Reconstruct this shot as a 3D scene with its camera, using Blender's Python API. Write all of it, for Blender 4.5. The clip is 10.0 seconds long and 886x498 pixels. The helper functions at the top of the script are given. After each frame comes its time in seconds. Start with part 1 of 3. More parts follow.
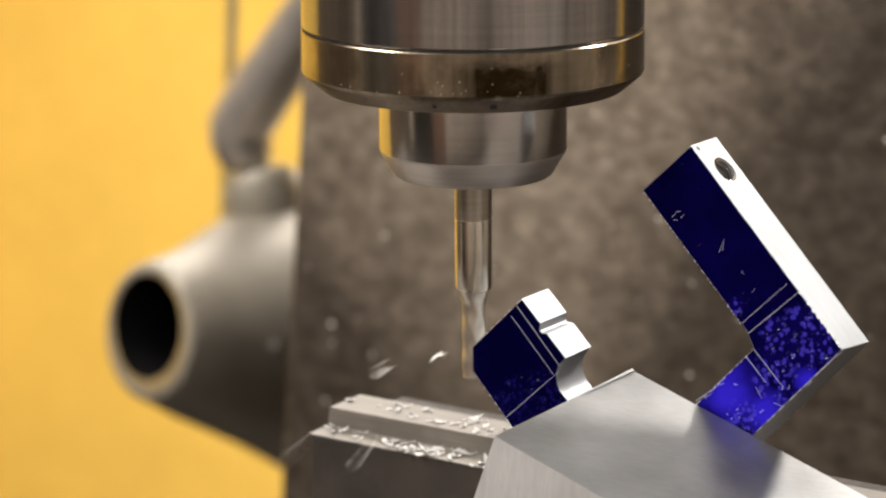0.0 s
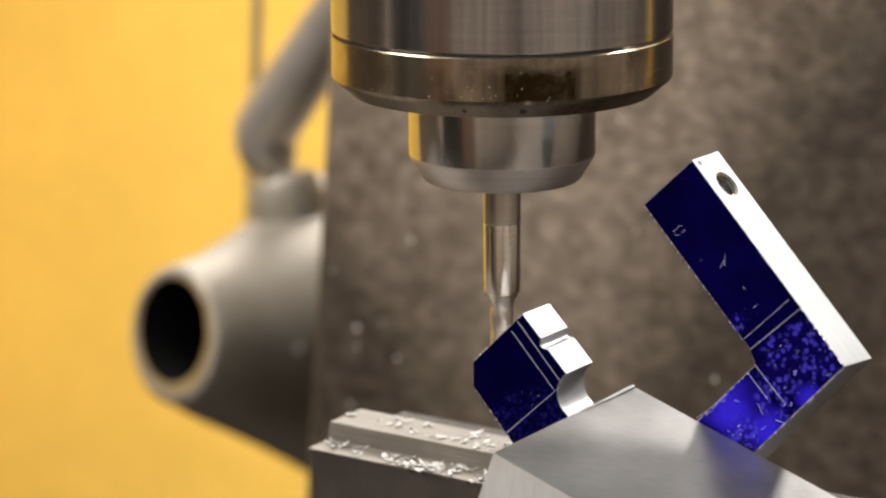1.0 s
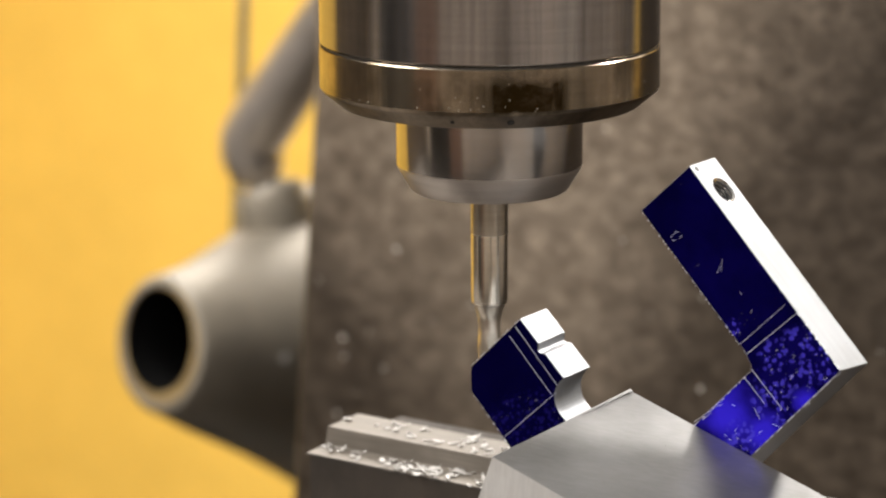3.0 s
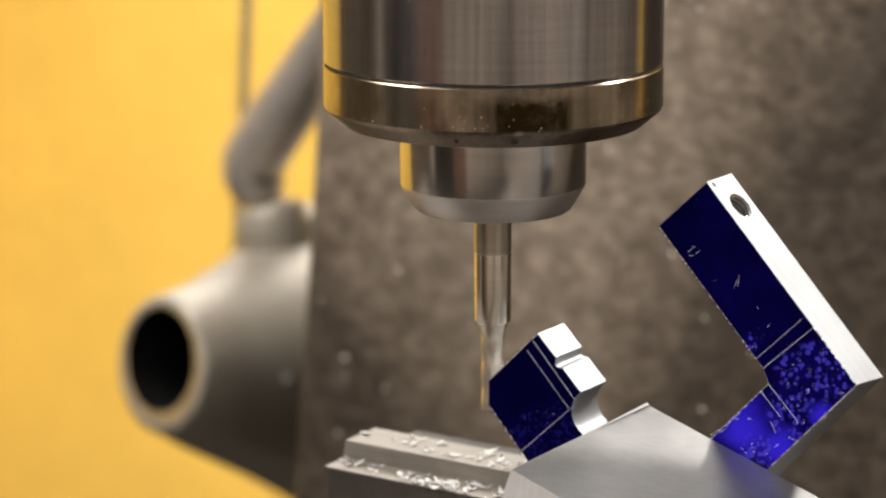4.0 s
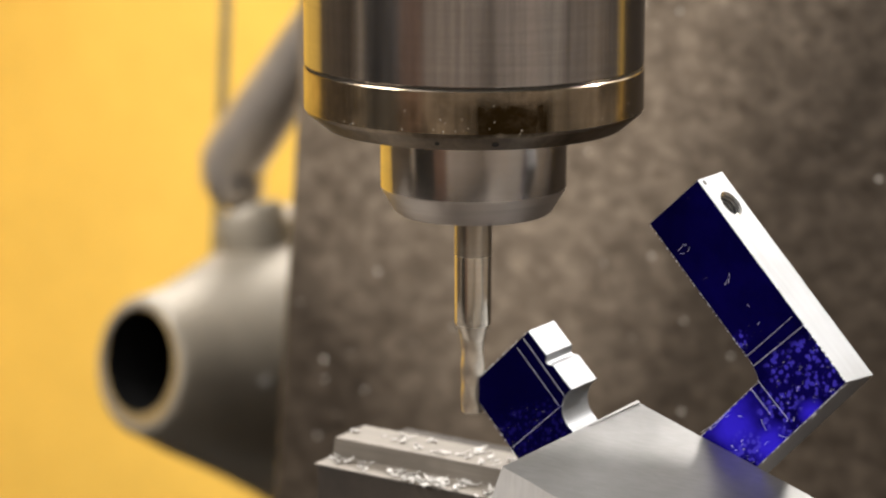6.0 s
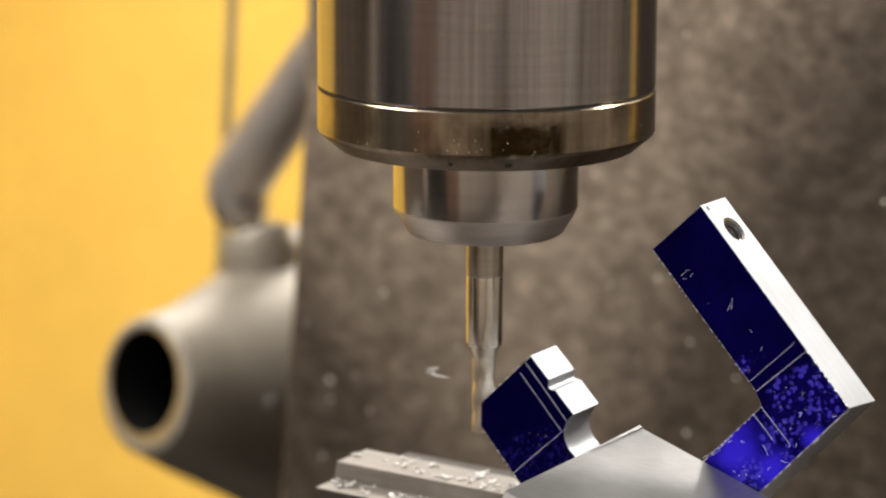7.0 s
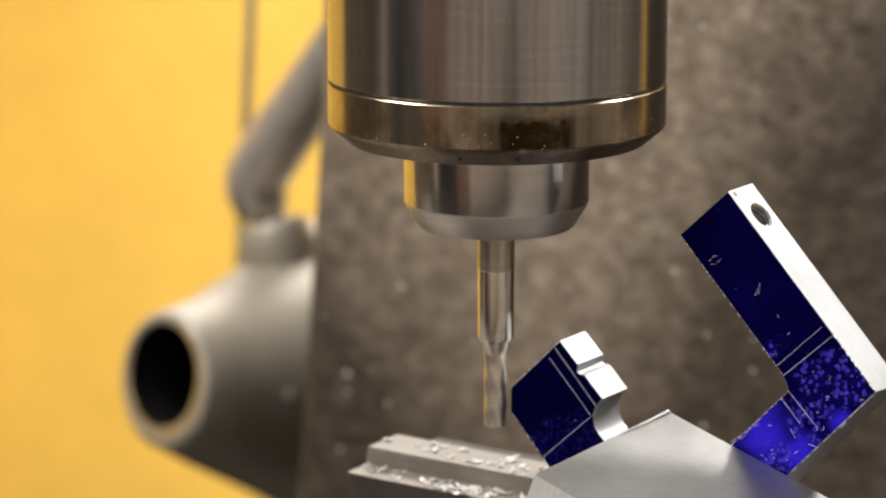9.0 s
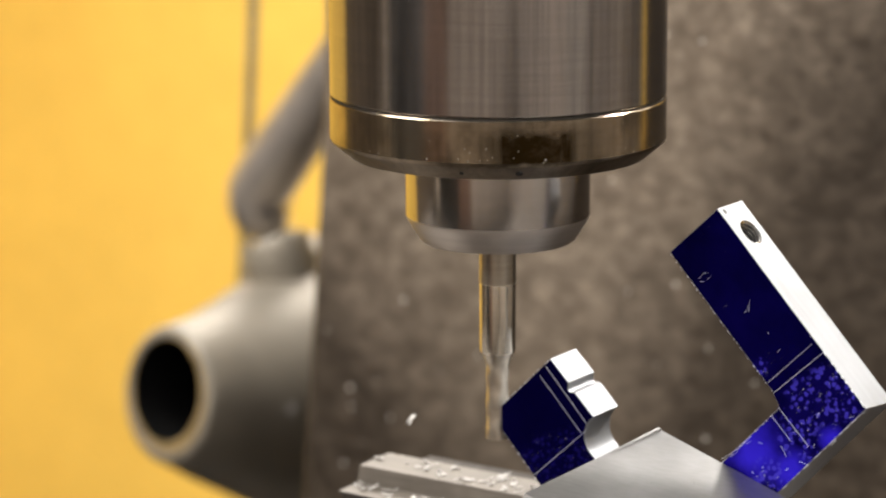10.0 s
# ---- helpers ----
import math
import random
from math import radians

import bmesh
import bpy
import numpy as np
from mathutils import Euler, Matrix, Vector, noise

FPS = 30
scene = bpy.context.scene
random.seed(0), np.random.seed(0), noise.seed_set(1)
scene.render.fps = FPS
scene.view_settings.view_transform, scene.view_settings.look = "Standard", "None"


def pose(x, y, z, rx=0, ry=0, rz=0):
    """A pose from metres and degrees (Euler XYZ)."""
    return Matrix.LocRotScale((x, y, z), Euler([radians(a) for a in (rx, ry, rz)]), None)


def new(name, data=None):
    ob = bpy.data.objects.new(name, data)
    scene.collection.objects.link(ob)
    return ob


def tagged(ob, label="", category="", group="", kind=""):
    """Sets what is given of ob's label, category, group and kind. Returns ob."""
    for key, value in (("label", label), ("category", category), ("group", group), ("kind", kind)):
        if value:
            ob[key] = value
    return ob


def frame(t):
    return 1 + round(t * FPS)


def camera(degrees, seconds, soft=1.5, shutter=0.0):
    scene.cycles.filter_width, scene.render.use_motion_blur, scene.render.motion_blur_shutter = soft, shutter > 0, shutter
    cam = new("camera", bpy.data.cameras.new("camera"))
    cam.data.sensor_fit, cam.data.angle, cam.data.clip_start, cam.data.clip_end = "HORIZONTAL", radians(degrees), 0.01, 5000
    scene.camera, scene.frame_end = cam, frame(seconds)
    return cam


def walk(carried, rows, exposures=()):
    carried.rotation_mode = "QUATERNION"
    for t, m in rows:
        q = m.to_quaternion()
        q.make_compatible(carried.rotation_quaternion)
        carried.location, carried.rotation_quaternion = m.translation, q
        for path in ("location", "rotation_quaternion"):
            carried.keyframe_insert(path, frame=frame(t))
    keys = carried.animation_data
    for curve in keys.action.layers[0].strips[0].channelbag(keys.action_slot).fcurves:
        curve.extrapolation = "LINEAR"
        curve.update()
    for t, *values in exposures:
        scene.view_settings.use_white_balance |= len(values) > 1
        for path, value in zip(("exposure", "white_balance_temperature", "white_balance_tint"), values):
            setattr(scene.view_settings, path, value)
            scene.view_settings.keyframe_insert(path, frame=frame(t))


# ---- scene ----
# One spindle axis is the world's z axis; x runs along the machine table, y towards the column.
cam = camera(18.365, 10.0, soft=2.2, shutter=0.5)
cam.data.dof.use_dof = True
cam.data.dof.focus_distance = 0.668
cam.data.dof.aperture_fstop = 12.0
CAMERA_ROWS = [
    (0, 0.37031, -0.56937, 0.09975, 76.65, 0.322, 33.616),
    (0.3, 0.3705, -0.56997, 0.09977, 76.616, 0.294, 33.746),
    (0.5, 0.37052, -0.57086, 0.10023, 76.62, 0.324, 33.75),
    (0.7, 0.37036, -0.57144, 0.10013, 76.692, 0.28, 33.769),
    (1, 0.36968, -0.57309, 0.10022, 76.75, 0.304, 34.019),
    (1.2, 0.37028, -0.57335, 0.1002, 76.854, 0.258, 34.096),
    (1.5, 0.3703, -0.57278, 0.10045, 76.86, 0.267, 34.048),
    (1.7, 0.3701, -0.57074, 0.10038, 76.78, 0.27, 33.962),
    (2, 0.37082, -0.5716, 0.10037, 76.739, 0.19, 33.751),
    (2.2, 0.37065, -0.57231, 0.10045, 76.743, 0.184, 33.757),
    (2.5, 0.36989, -0.57341, 0.10026, 76.851, 0.208, 33.797),
    (2.7, 0.3698, -0.5741, 0.10056, 76.885, 0.215, 33.754),
    (3.8, 0.37, -0.57798, 0.10206, 77.237, 0.104, 33.595),
    (4, 0.36957, -0.57734, 0.10071, 77.391, 0.109, 33.668),
    (4.2, 0.36933, -0.57709, 0.10105, 77.448, 0.078, 33.635),
    (4.5, 0.36944, -0.57915, 0.10101, 77.55, 0.025, 33.567),
    (4.7, 0.36851, -0.5789, 0.101, 77.491, 0.027, 33.538),
    (5, 0.36783, -0.57697, 0.10051, 77.462, 0.009, 33.564),
    (5.2, 0.36749, -0.57726, 0.10065, 77.342, 0.189, 33.769),
    (5.5, 0.36759, -0.57707, 0.10024, 77.273, -0.112, 33.834),
    (5.7, 0.36856, -0.57533, 0.10044, 77.251, -0.078, 33.495),
    (6.8, 0.3673, -0.58399, 0.10126, 77.93, -0.234, 33.063),
    (7, 0.36673, -0.58275, 0.10094, 77.901, -0.319, 33.147),
    (7.2, 0.36739, -0.5811, 0.10067, 77.742, -0.144, 33.049),
    (7.5, 0.36901, -0.57798, 0.10076, 77.542, -0.05, 33.091),
    (7.7, 0.36936, -0.57818, 0.10061, 77.495, 0.0, 33.197),
    (8, 0.37057, -0.58019, 0.10082, 77.663, -0.009, 33.303),
    (8.2, 0.37056, -0.58037, 0.10112, 77.764, 0.073, 33.427),
    (8.5, 0.37001, -0.58084, 0.10135, 77.933, 0.049, 33.657),
    (8.7, 0.37023, -0.57954, 0.10122, 77.878, 0.105, 33.644),
    (9, 0.37041, -0.57962, 0.1016, 77.715, -0.036, 33.724),
    (9.2, 0.37119, -0.58103, 0.10133, 77.837, 0.02, 33.766),
    (9.5, 0.37085, -0.58079, 0.10161, 77.956, -0.032, 33.758),
    (9.7, 0.371, -0.5817, 0.10108, 77.991, 0.074, 33.761),
    (10, 0.37253, -0.58255, 0.10209, 78.03, 0.168, 33.732),
]
walk(cam, [(r[0], pose(*r[1:])) for r in CAMERA_ROWS], exposures=[(0, 0.0), (10, 0.0)])

# Travel of the machine table: seconds, x, y, z in metres.
TABLE_ROWS = [
    (0, -0.0002, 0.0082, -0.0001),
    (0.3, 0.0002, 0.0033, -0.0001),
    (0.5, 0.0000, -0.0000, -0.0000),
    (0.7, -0.0002, -0.0032, -0.0001),
    (1, -0.0013, -0.0032, -0.0006),
    (1.2, -0.0004, -0.0036, -0.0002),
    (1.5, -0.0007, 0.0019, -0.0000),
    (1.7, -0.0001, 0.0021, 0.0004),
    (2, -0.0007, -0.0006, -0.0001),
    (2.2, -0.0003, -0.0024, 0.0001),
    (2.5, -0.0005, -0.0024, -0.0000),
    (2.7, -0.0006, -0.0015, -0.0001),
    (3.8, -0.0007, 0.0055, 0.0004),
    (4, -0.0003, 0.0068, -0.0001),
    (4.2, -0.0001, 0.0088, 0.0001),
    (4.5, 0.0008, 0.0110, 0.0005),
    (4.7, 0.0000, 0.0155, 0.0003),
    (5, 0.0005, 0.0166, 0.0005),
    (5.2, 0.0004, 0.0152, 0.0001),
    (5.5, 0.0002, 0.0142, 0.0003),
    (5.7, 0.0006, 0.0121, 0.0007),
    (6.8, -0.0002, 0.0086, -0.0001),
    (7, 0.0003, 0.0065, 0.0002),
    (7.2, 0.0000, 0.0055, -0.0001),
    (7.5, 0.0002, 0.0035, 0.0002),
    (7.7, 0.0001, 0.0007, 0.0002),
    (8, -0.0001, 0.0003, -0.0001),
    (8.2, 0.0002, 0.0038, 0.0001),
    (8.5, 0.0004, 0.0110, 0.0004),
    (8.7, 0.0005, 0.0150, 0.0004),
    (9, 0.0002, 0.0154, 0.0006),
    (9.2, 0.0005, 0.0128, 0.0005),
    (9.5, 0.0002, 0.0124, 0.0005),
    (9.7, 0.0001, 0.0116, 0.0002),
    (10, 0.0002, 0.0099, 0.0005),
]

MM = 0.001

# ---------------------------------------------------------------- world and light
world = bpy.data.worlds.new("workshop_air")
scene.world = world
world.use_nodes = True
wbg = world.node_tree.nodes["Background"]
wbg.inputs[0].default_value = (0.9, 0.93, 1.0, 1)
wbg.inputs[1].default_value = 0.03


def ceiling_lamp(name, x, y, z, sx, sy, watts, colour=(1.0, 0.955, 0.9)):
    data = bpy.data.lights.new(name, "AREA")
    data.shape, data.size, data.size_y, data.energy, data.color = "RECTANGLE", sx, sy, watts, colour
    ob = new(name, data)
    ob.matrix_world = pose(x, y, z)
    return ob


CEIL = 1.62
HANG = 0.5
# fittings hang out of view; watts are set by what each must brighten
# x, y, width, depth, watts down, watts up
LAMPS = [(0.85, 1.95, 1.7, 0.8, 7, 8.4), (0.47, 0.98, 0.14, 0.24, 82, 0), (1.3, 0.9, 0.36, 1.3, 7, 8), (-1.1, 1.4, 1.4, 0.7, 80, 82), (1.1, -1.1, 0.36, 1.3, 54, 12), (-0.75, -0.6, 0.5, 1.3, 60, 72), (-1.2, -1.7, 1.3, 0.36, 34, 41)]
for lx, ly, sx, sy, w, rise in LAMPS:
    ceiling_lamp("ceiling_light_lamp", lx, ly, CEIL - HANG - 0.075, sx, sy, w)
    # upward fill added to brighten the ceiling and its bounce
    if rise:
        up = ceiling_lamp("ceiling_fill", lx, ly, CEIL - HANG + 0.012, sx, sy, rise)
        up.matrix_world = pose(lx, ly, CEIL - HANG + 0.012, 180)


# ---------------------------------------------------------------- materials
def material(name):
    m = bpy.data.materials.new(name)
    m.use_nodes = True
    return m, m.node_tree.nodes, m.node_tree.links, m.node_tree.nodes["Principled BSDF"]


def coords(nodes, links, scale=(1, 1, 1), rot=(0, 0, 0)):
    tc = nodes.new("ShaderNodeTexCoord")
    mp = nodes.new("ShaderNodeMapping")
    mp.inputs["Scale"].default_value = scale
    src = tc.outputs["Object"]
    if any(rot):
        turn = nodes.new("ShaderNodeMapping")
        turn.inputs["Rotation"].default_value = rot
        links.new(src, turn.inputs["Vector"])
        src = turn.outputs["Vector"]
    links.new(src, mp.inputs["Vector"])
    return mp.outputs["Vector"]


def noise_node(nodes, links, vec, scale, detail=4, rough=0.55):
    n = nodes.new("ShaderNodeTexNoise")
    n.inputs["Scale"].default_value, n.inputs["Detail"].default_value, n.inputs["Roughness"].default_value = scale, detail, rough
    links.new(vec, n.inputs["Vector"])
    return n.outputs["Fac"]


def ramp(nodes, links, fac, stops):
    r = nodes.new("ShaderNodeValToRGB")
    els = r.color_ramp.elements
    while len(els) < len(stops):
        els.new(0.5)
    for e, (p, c) in zip(els, stops):
        e.position, e.color = p, (*c, 1) if len(c) == 3 else (c[0], c[0], c[0], 1)
    links.new(fac, r.inputs["Fac"])
    return r.outputs["Color"]


def mix(nodes, links, fac, a, b, kind="MIX"):
    m = nodes.new("ShaderNodeMix")
    m.data_type, m.blend_type = "RGBA", kind
    for sock, v in ((m.inputs[0], fac), (m.inputs[6], a), (m.inputs[7], b)):
        if isinstance(v, (int, float)):
            sock.default_value = v
        elif isinstance(v, tuple):
            sock.default_value = (*v, 1)
        else:
            links.new(v, sock)
    return m.outputs[2]


def math_node(nodes, links, op, a, b=0.0, c=None):
    m = nodes.new("ShaderNodeMath")
    m.operation = op
    for i, v in enumerate((a, b) if c is None else (a, b, c)):
        if isinstance(v, (int, float)):
            m.inputs[i].default_value = v
        else:
            links.new(v, m.inputs[i])
    return m.outputs[0]


def bump(nodes, links, height, strength, dist):
    b = nodes.new("ShaderNodeBump")
    b.inputs["Strength"].default_value, b.inputs["Distance"].default_value = strength, dist
    links.new(height, b.inputs["Height"])
    return b.outputs["Normal"]


def plain(name, colour, rough, metal=0.0, var=0.25, scale=60.0, bump_mm=0.05, vscale=None):
    m, n, l, p = material(name)
    vec = coords(n, l)
    big = noise_node(n, l, vec, scale)
    fine = noise_node(n, l, vec, scale * 9, 3)
    dark = tuple(c * (1 - var) for c in colour)
    light = tuple(min(1, c * (1 + var)) for c in colour)
    c1 = ramp(n, l, big, [(0.3, dark), (0.7, light)])
    c2 = ramp(n, l, fine, [(0.3, (0.8, 0.8, 0.8)), (0.7, (1.1, 1.1, 1.1))])
    l.new(mix(n, l, 0.5, c1, c2, "MULTIPLY"), p.inputs["Base Color"])
    l.new(ramp(n, l, fine, [(0.2, (rough * 0.8,)), (0.8, (min(1, rough * 1.2),))]), p.inputs["Roughness"])
    p.inputs["Metallic"].default_value = metal
    if bump_mm:
        l.new(bump(n, l, fine, 0.6, bump_mm * MM), p.inputs["Normal"])
    return m


def turned_steel(name, colour, rough, stain=0.0, aniso=0.65):
    """Steel turned on a lathe: fine rings round the z axis, faint upright smears, brown oil film where stain is set."""
    m, n, l, p = material(name)
    rings = noise_node(n, l, coords(n, l, (40, 40, 9000)), 1.0, 3, 0.6)
    wide = noise_node(n, l, coords(n, l, (30, 30, 700)), 1.0, 3, 0.6)
    smear = noise_node(n, l, coords(n, l, (170, 170, 9)), 1.0, 4, 0.6)
    base = ramp(n, l, smear, [(0.25, tuple(c * 0.72 for c in colour)), (0.75, tuple(min(1, c * 1.12) for c in colour))])
    hair = noise_node(n, l, coords(n, l, (620, 620, 14)), 1.0, 3, 0.6)
    base = mix(n, l, 0.55, base, ramp(n, l, hair, [(0.3, (0.6, 0.6, 0.6)), (0.6, (1.0, 1.0, 1.0))]), "MULTIPLY")
    base = mix(n, l, 0.5, base, ramp(n, l, rings, [(0.3, (0.72, 0.72, 0.72)), (0.7, (1.0, 1.0, 1.0))]), "MULTIPLY")
    base = mix(n, l, 0.35, base, ramp(n, l, wide, [(0.35, (0.7, 0.68, 0.66)), (0.65, (1.0, 1.0, 1.0))]), "MULTIPLY")
    if stain:
        spots = noise_node(n, l, coords(n, l, (75, 75, 60)), 1.0, 5, 0.62)
        drips = noise_node(n, l, coords(n, l, (260, 260, 45)), 1.0, 4, 0.6)
        film = math_node(n, l, "MULTIPLY", ramp(n, l, spots, [(0.42, (0.0,)), (0.62, (1.0,))]), ramp(n, l, drips, [(0.3, (0.35,)), (0.65, (1.0,))]))
        # a broad band of thick dark oil on the front of the rim, with drips at its ends
        sep = n.new("ShaderNodeSeparateXYZ")
        l.new(coords(n, l), sep.inputs[0])
        along = math_node(n, l, "ADD", math_node(n, l, "MULTIPLY", sep.outputs[0], 0.83), math_node(n, l, "MULTIPLY", sep.outputs[1], 0.55))
        front = math_node(n, l, "LESS_THAN", sep.outputs[1], 0.02)
        off = math_node(n, l, "ABSOLUTE", math_node(n, l, "SUBTRACT", along, 0.0075))
        drops = noise_node(n, l, coords(n, l, (300, 300, 25)), 1.0, 3, 0.6)
        blot = noise_node(n, l, coords(n, l, (170, 170, 230)), 1.0, 5, 0.65)
        wide_patch = math_node(n, l, "ADD", math_node(n, l, "MULTIPLY", off, -75.0), math_node(n, l, "ADD", 1.0, math_node(n, l, "MULTIPLY", drops, 0.9)))
        patch = math_node(n, l, "MULTIPLY", ramp(n, l, wide_patch, [(0.02, (0.0,)), (0.95, (1.0,))]), ramp(n, l, blot, [(0.3, (0.88,)), (0.55, (1.0,))]))
        height = math_node(n, l, "ADD", math_node(n, l, "MULTIPLY", sep.outputs[2], -250.0), math_node(n, l, "MULTIPLY", math_node(n, l, "SUBTRACT", blot, 0.5), 1.3))
        patch = math_node(n, l, "MULTIPLY", math_node(n, l, "MULTIPLY", patch, front), ramp(n, l, math_node(n, l, "DIVIDE", height, 4.0), [(0.3, (0.3,)), (0.52, (1.0,)), (0.93, (1.0,)), (0.99, (0.15,))]))
        film = math_node(n, l, "MULTIPLY", math_node(n, l, "MAXIMUM", math_node(n, l, "MULTIPLY", film, 0.65), patch), stain)
        base = mix(n, l, film, base, (0.03, 0.02, 0.008))
        base = mix(n, l, 0.75 * stain, base, (0.62, 0.54, 0.41), "MULTIPLY")
        l.new(math_node(n, l, "ADD", math_node(n, l, "MULTIPLY", film, 0.06), rough), p.inputs["Roughness"])
    else:
        l.new(math_node(n, l, "ADD", math_node(n, l, "MULTIPLY", smear, 0.1), rough - 0.05), p.inputs["Roughness"])
    l.new(base, p.inputs["Base Color"])
    p.inputs["Metallic"].default_value = 1.0
    p.inputs["Anisotropic"].default_value = aniso
    p.inputs["Anisotropic Rotation"].default_value = 0.25
    tan = n.new("ShaderNodeTangent")
    tan.direction_type, tan.axis = "RADIAL", "Z"
    l.new(tan.outputs[0], p.inputs["Tangent"])
    l.new(bump(n, l, rings, 0.12, 0.02 * MM), p.inputs["Normal"])
    return m


def milled_aluminium(name, colour, rough, stretch, rot=(0, 0, 0), grime=0.25, metal=1.0, low=0.7):
    m, n, l, p = material(name)
    lines = noise_node(n, l, coords(n, l, stretch, rot), 1.0, 4, 0.65)
    patch = noise_node(n, l, coords(n, l), 75, 4, 0.6)
    pits = noise_node(n, l, coords(n, l), 900, 2, 0.5)
    base = ramp(n, l, lines, [(0.3, tuple(c * low for c in colour)), (0.75, tuple(min(1, c * 1.08) for c in colour))])
    base = mix(n, l, grime, base, ramp(n, l, patch, [(0.3, (0.55, 0.53, 0.5)), (0.65, (1.0, 1.0, 1.0))]), "MULTIPLY")
    base = mix(n, l, 0.5, base, ramp(n, l, pits, [(0.2, (0.6, 0.6, 0.6)), (0.28, (1.0, 1.0, 1.0))]), "MULTIPLY")
    l.new(base, p.inputs["Base Color"])
    p.inputs["Metallic"].default_value = metal
    l.new(math_node(n, l, "ADD", math_node(n, l, "MULTIPLY", patch, 0.16), rough - 0.08), p.inputs["Roughness"])
    l.new(bump(n, l, lines, 0.08, 0.03 * MM), p.inputs["Normal"])
    return m


def layout_dye():
    """Blue layout dye brushed on aluminium: dark where it is thick, light in beads where it ran thin."""
    m, n, l, p = material("blue_layout_dye")
    vec = coords(n, l)
    wob = noise_node(n, l, vec, 420, 3, 0.5)
    warp = n.new("ShaderNodeVectorMath")
    warp.operation = "MULTIPLY_ADD"
    comb = n.new("ShaderNodeCombineXYZ")
    for i in range(3):
        l.new(wob, comb.inputs[i])
    l.new(comb.outputs[0], warp.inputs[0])
    warp.inputs[1].default_value = (0.0022, 0.0022, 0.0022)
    l.new(vec, warp.inputs[2])
    v = n.new("ShaderNodeTexVoronoi")
    v.feature = "SMOOTH_F1"
    v.inputs["Scale"].default_value, v.inputs["Smoothness"].default_value = 640, 0.35
    l.new(warp.outputs[0], v.inputs["Vector"])
    beads = ramp(n, l, v.outputs["Distance"], [(0.36, (1.0,)), (0.45, (0.0,))])
    # beads gather where the brush ended: round the inner corner and along the lower edge
    sep = n.new("ShaderNodeSeparateXYZ")
    l.new(vec, sep.inputs[0])

    def near(cx, cz, r):
        dx = math_node(n, l, "SUBTRACT", sep.outputs[0], cx * MM)
        dz = math_node(n, l, "SUBTRACT", sep.outputs[2], cz * MM)
        d = math_node(n, l, "SQRT", math_node(n, l, "ADD", math_node(n, l, "MULTIPLY", dx, dx), math_node(n, l, "MULTIPLY", dz, dz)))
        return math_node(n, l, "SUBTRACT", 1.0, math_node(n, l, "DIVIDE", d, r * MM))

    def mask(places, noise_fac, low, high):
        got = None
        for cx, cz, r in places:
            m1 = near(cx, cz, r)
            got = m1 if got is None else math_node(n, l, "MAXIMUM", got, m1)
        got = math_node(n, l, "ADD", got, math_node(n, l, "MULTIPLY", math_node(n, l, "SUBTRACT", noise_fac, 0.5), 1.3))
        return ramp(n, l, got, [(low, (0.0,)), (high, (1.0,))])

    cloud = noise_node(n, l, vec, 190, 4, 0.6)
    where = mask(((89, -70, 5.5), (95, -66, 5.5), (99.5, -70.5, 6), (89.5, -77, 6.5), (95, -74, 5), (85, -83, 3.6), (91.5, -83.5, 4), (80.5, -92.5, 5), (84, -91, 3.5), (17, -98, 8), (25, -94, 7), (77.3, -65.2, 2.6)), cloud, 0.0, 0.4)
    thin = mask(((77, -86, 12), (86, -89, 8), (97, -80, 4)), noise_node(n, l, vec, 110, 3, 0.5), 0.05, 0.8)
    # the shorter leg was brushed thicker
    side = ramp(n, l, math_node(n, l, "MULTIPLY", sep.outputs[0], 10.0), [(0.4, (0.3,)), (0.6, (1.0,))])
    beads = math_node(n, l, "MULTIPLY", math_node(n, l, "MULTIPLY", beads, where), math_node(n, l, "MULTIPLY", side, 0.62))
    thick = noise_node(n, l, vec, 60, 4, 0.6)
    base = ramp(n, l, thick, [(0.3, (0.001, 0.0004, 0.024)), (0.75, (0.0035, 0.0014, 0.08))])
    base = mix(n, l, math_node(n, l, "MULTIPLY", math_node(n, l, "MULTIPLY", where, side), 0.4), base, (0.007, 0.0035, 0.14))
    base = mix(n, l, math_node(n, l, "MULTIPLY", thin, 0.85), base, (0.045, 0.025, 0.9))
    base = mix(n, l, beads, base, (0.085, 0.065, 0.8))
    base = mix(n, l, math_node(n, l, "MULTIPLY", math_node(n, l, "SUBTRACT", 1.0, side), math_node(n, l, "SUBTRACT", 1.0, beads)), base, (0.0009, 0.0004, 0.02))
    # bare metal nicks and hair scratches
    nick = noise_node(n, l, coords(n, l, (900, 900, 2600), (0, 0.7, 0)), 1.0, 2, 0.5)
    nicks = math_node(n, l, "MULTIPLY", ramp(n, l, nick, [(0.7, (0.0,)), (0.75, (1.0,))]), math_node(n, l, "MAXIMUM", where, ramp(n, l, cloud, [(0.62, (0.0,)), (0.72, (0.6,))])))
    nicks = math_node(n, l, "MULTIPLY", nicks, side)
    base = mix(n, l, nicks, base, (0.75, 0.75, 0.85))
    l.new(base, p.inputs["Base Color"])
    p.inputs["Metallic"].default_value = 0.6
    p.inputs["Specular IOR Level"].default_value = 0.12
    l.new(ramp(n, l, thick, [(0.2, (0.13,)), (0.8, (0.24,))]), p.inputs["Roughness"])
    l.new(bump(n, l, beads, 0.25, 0.05 * MM), p.inputs["Normal"])
    return m


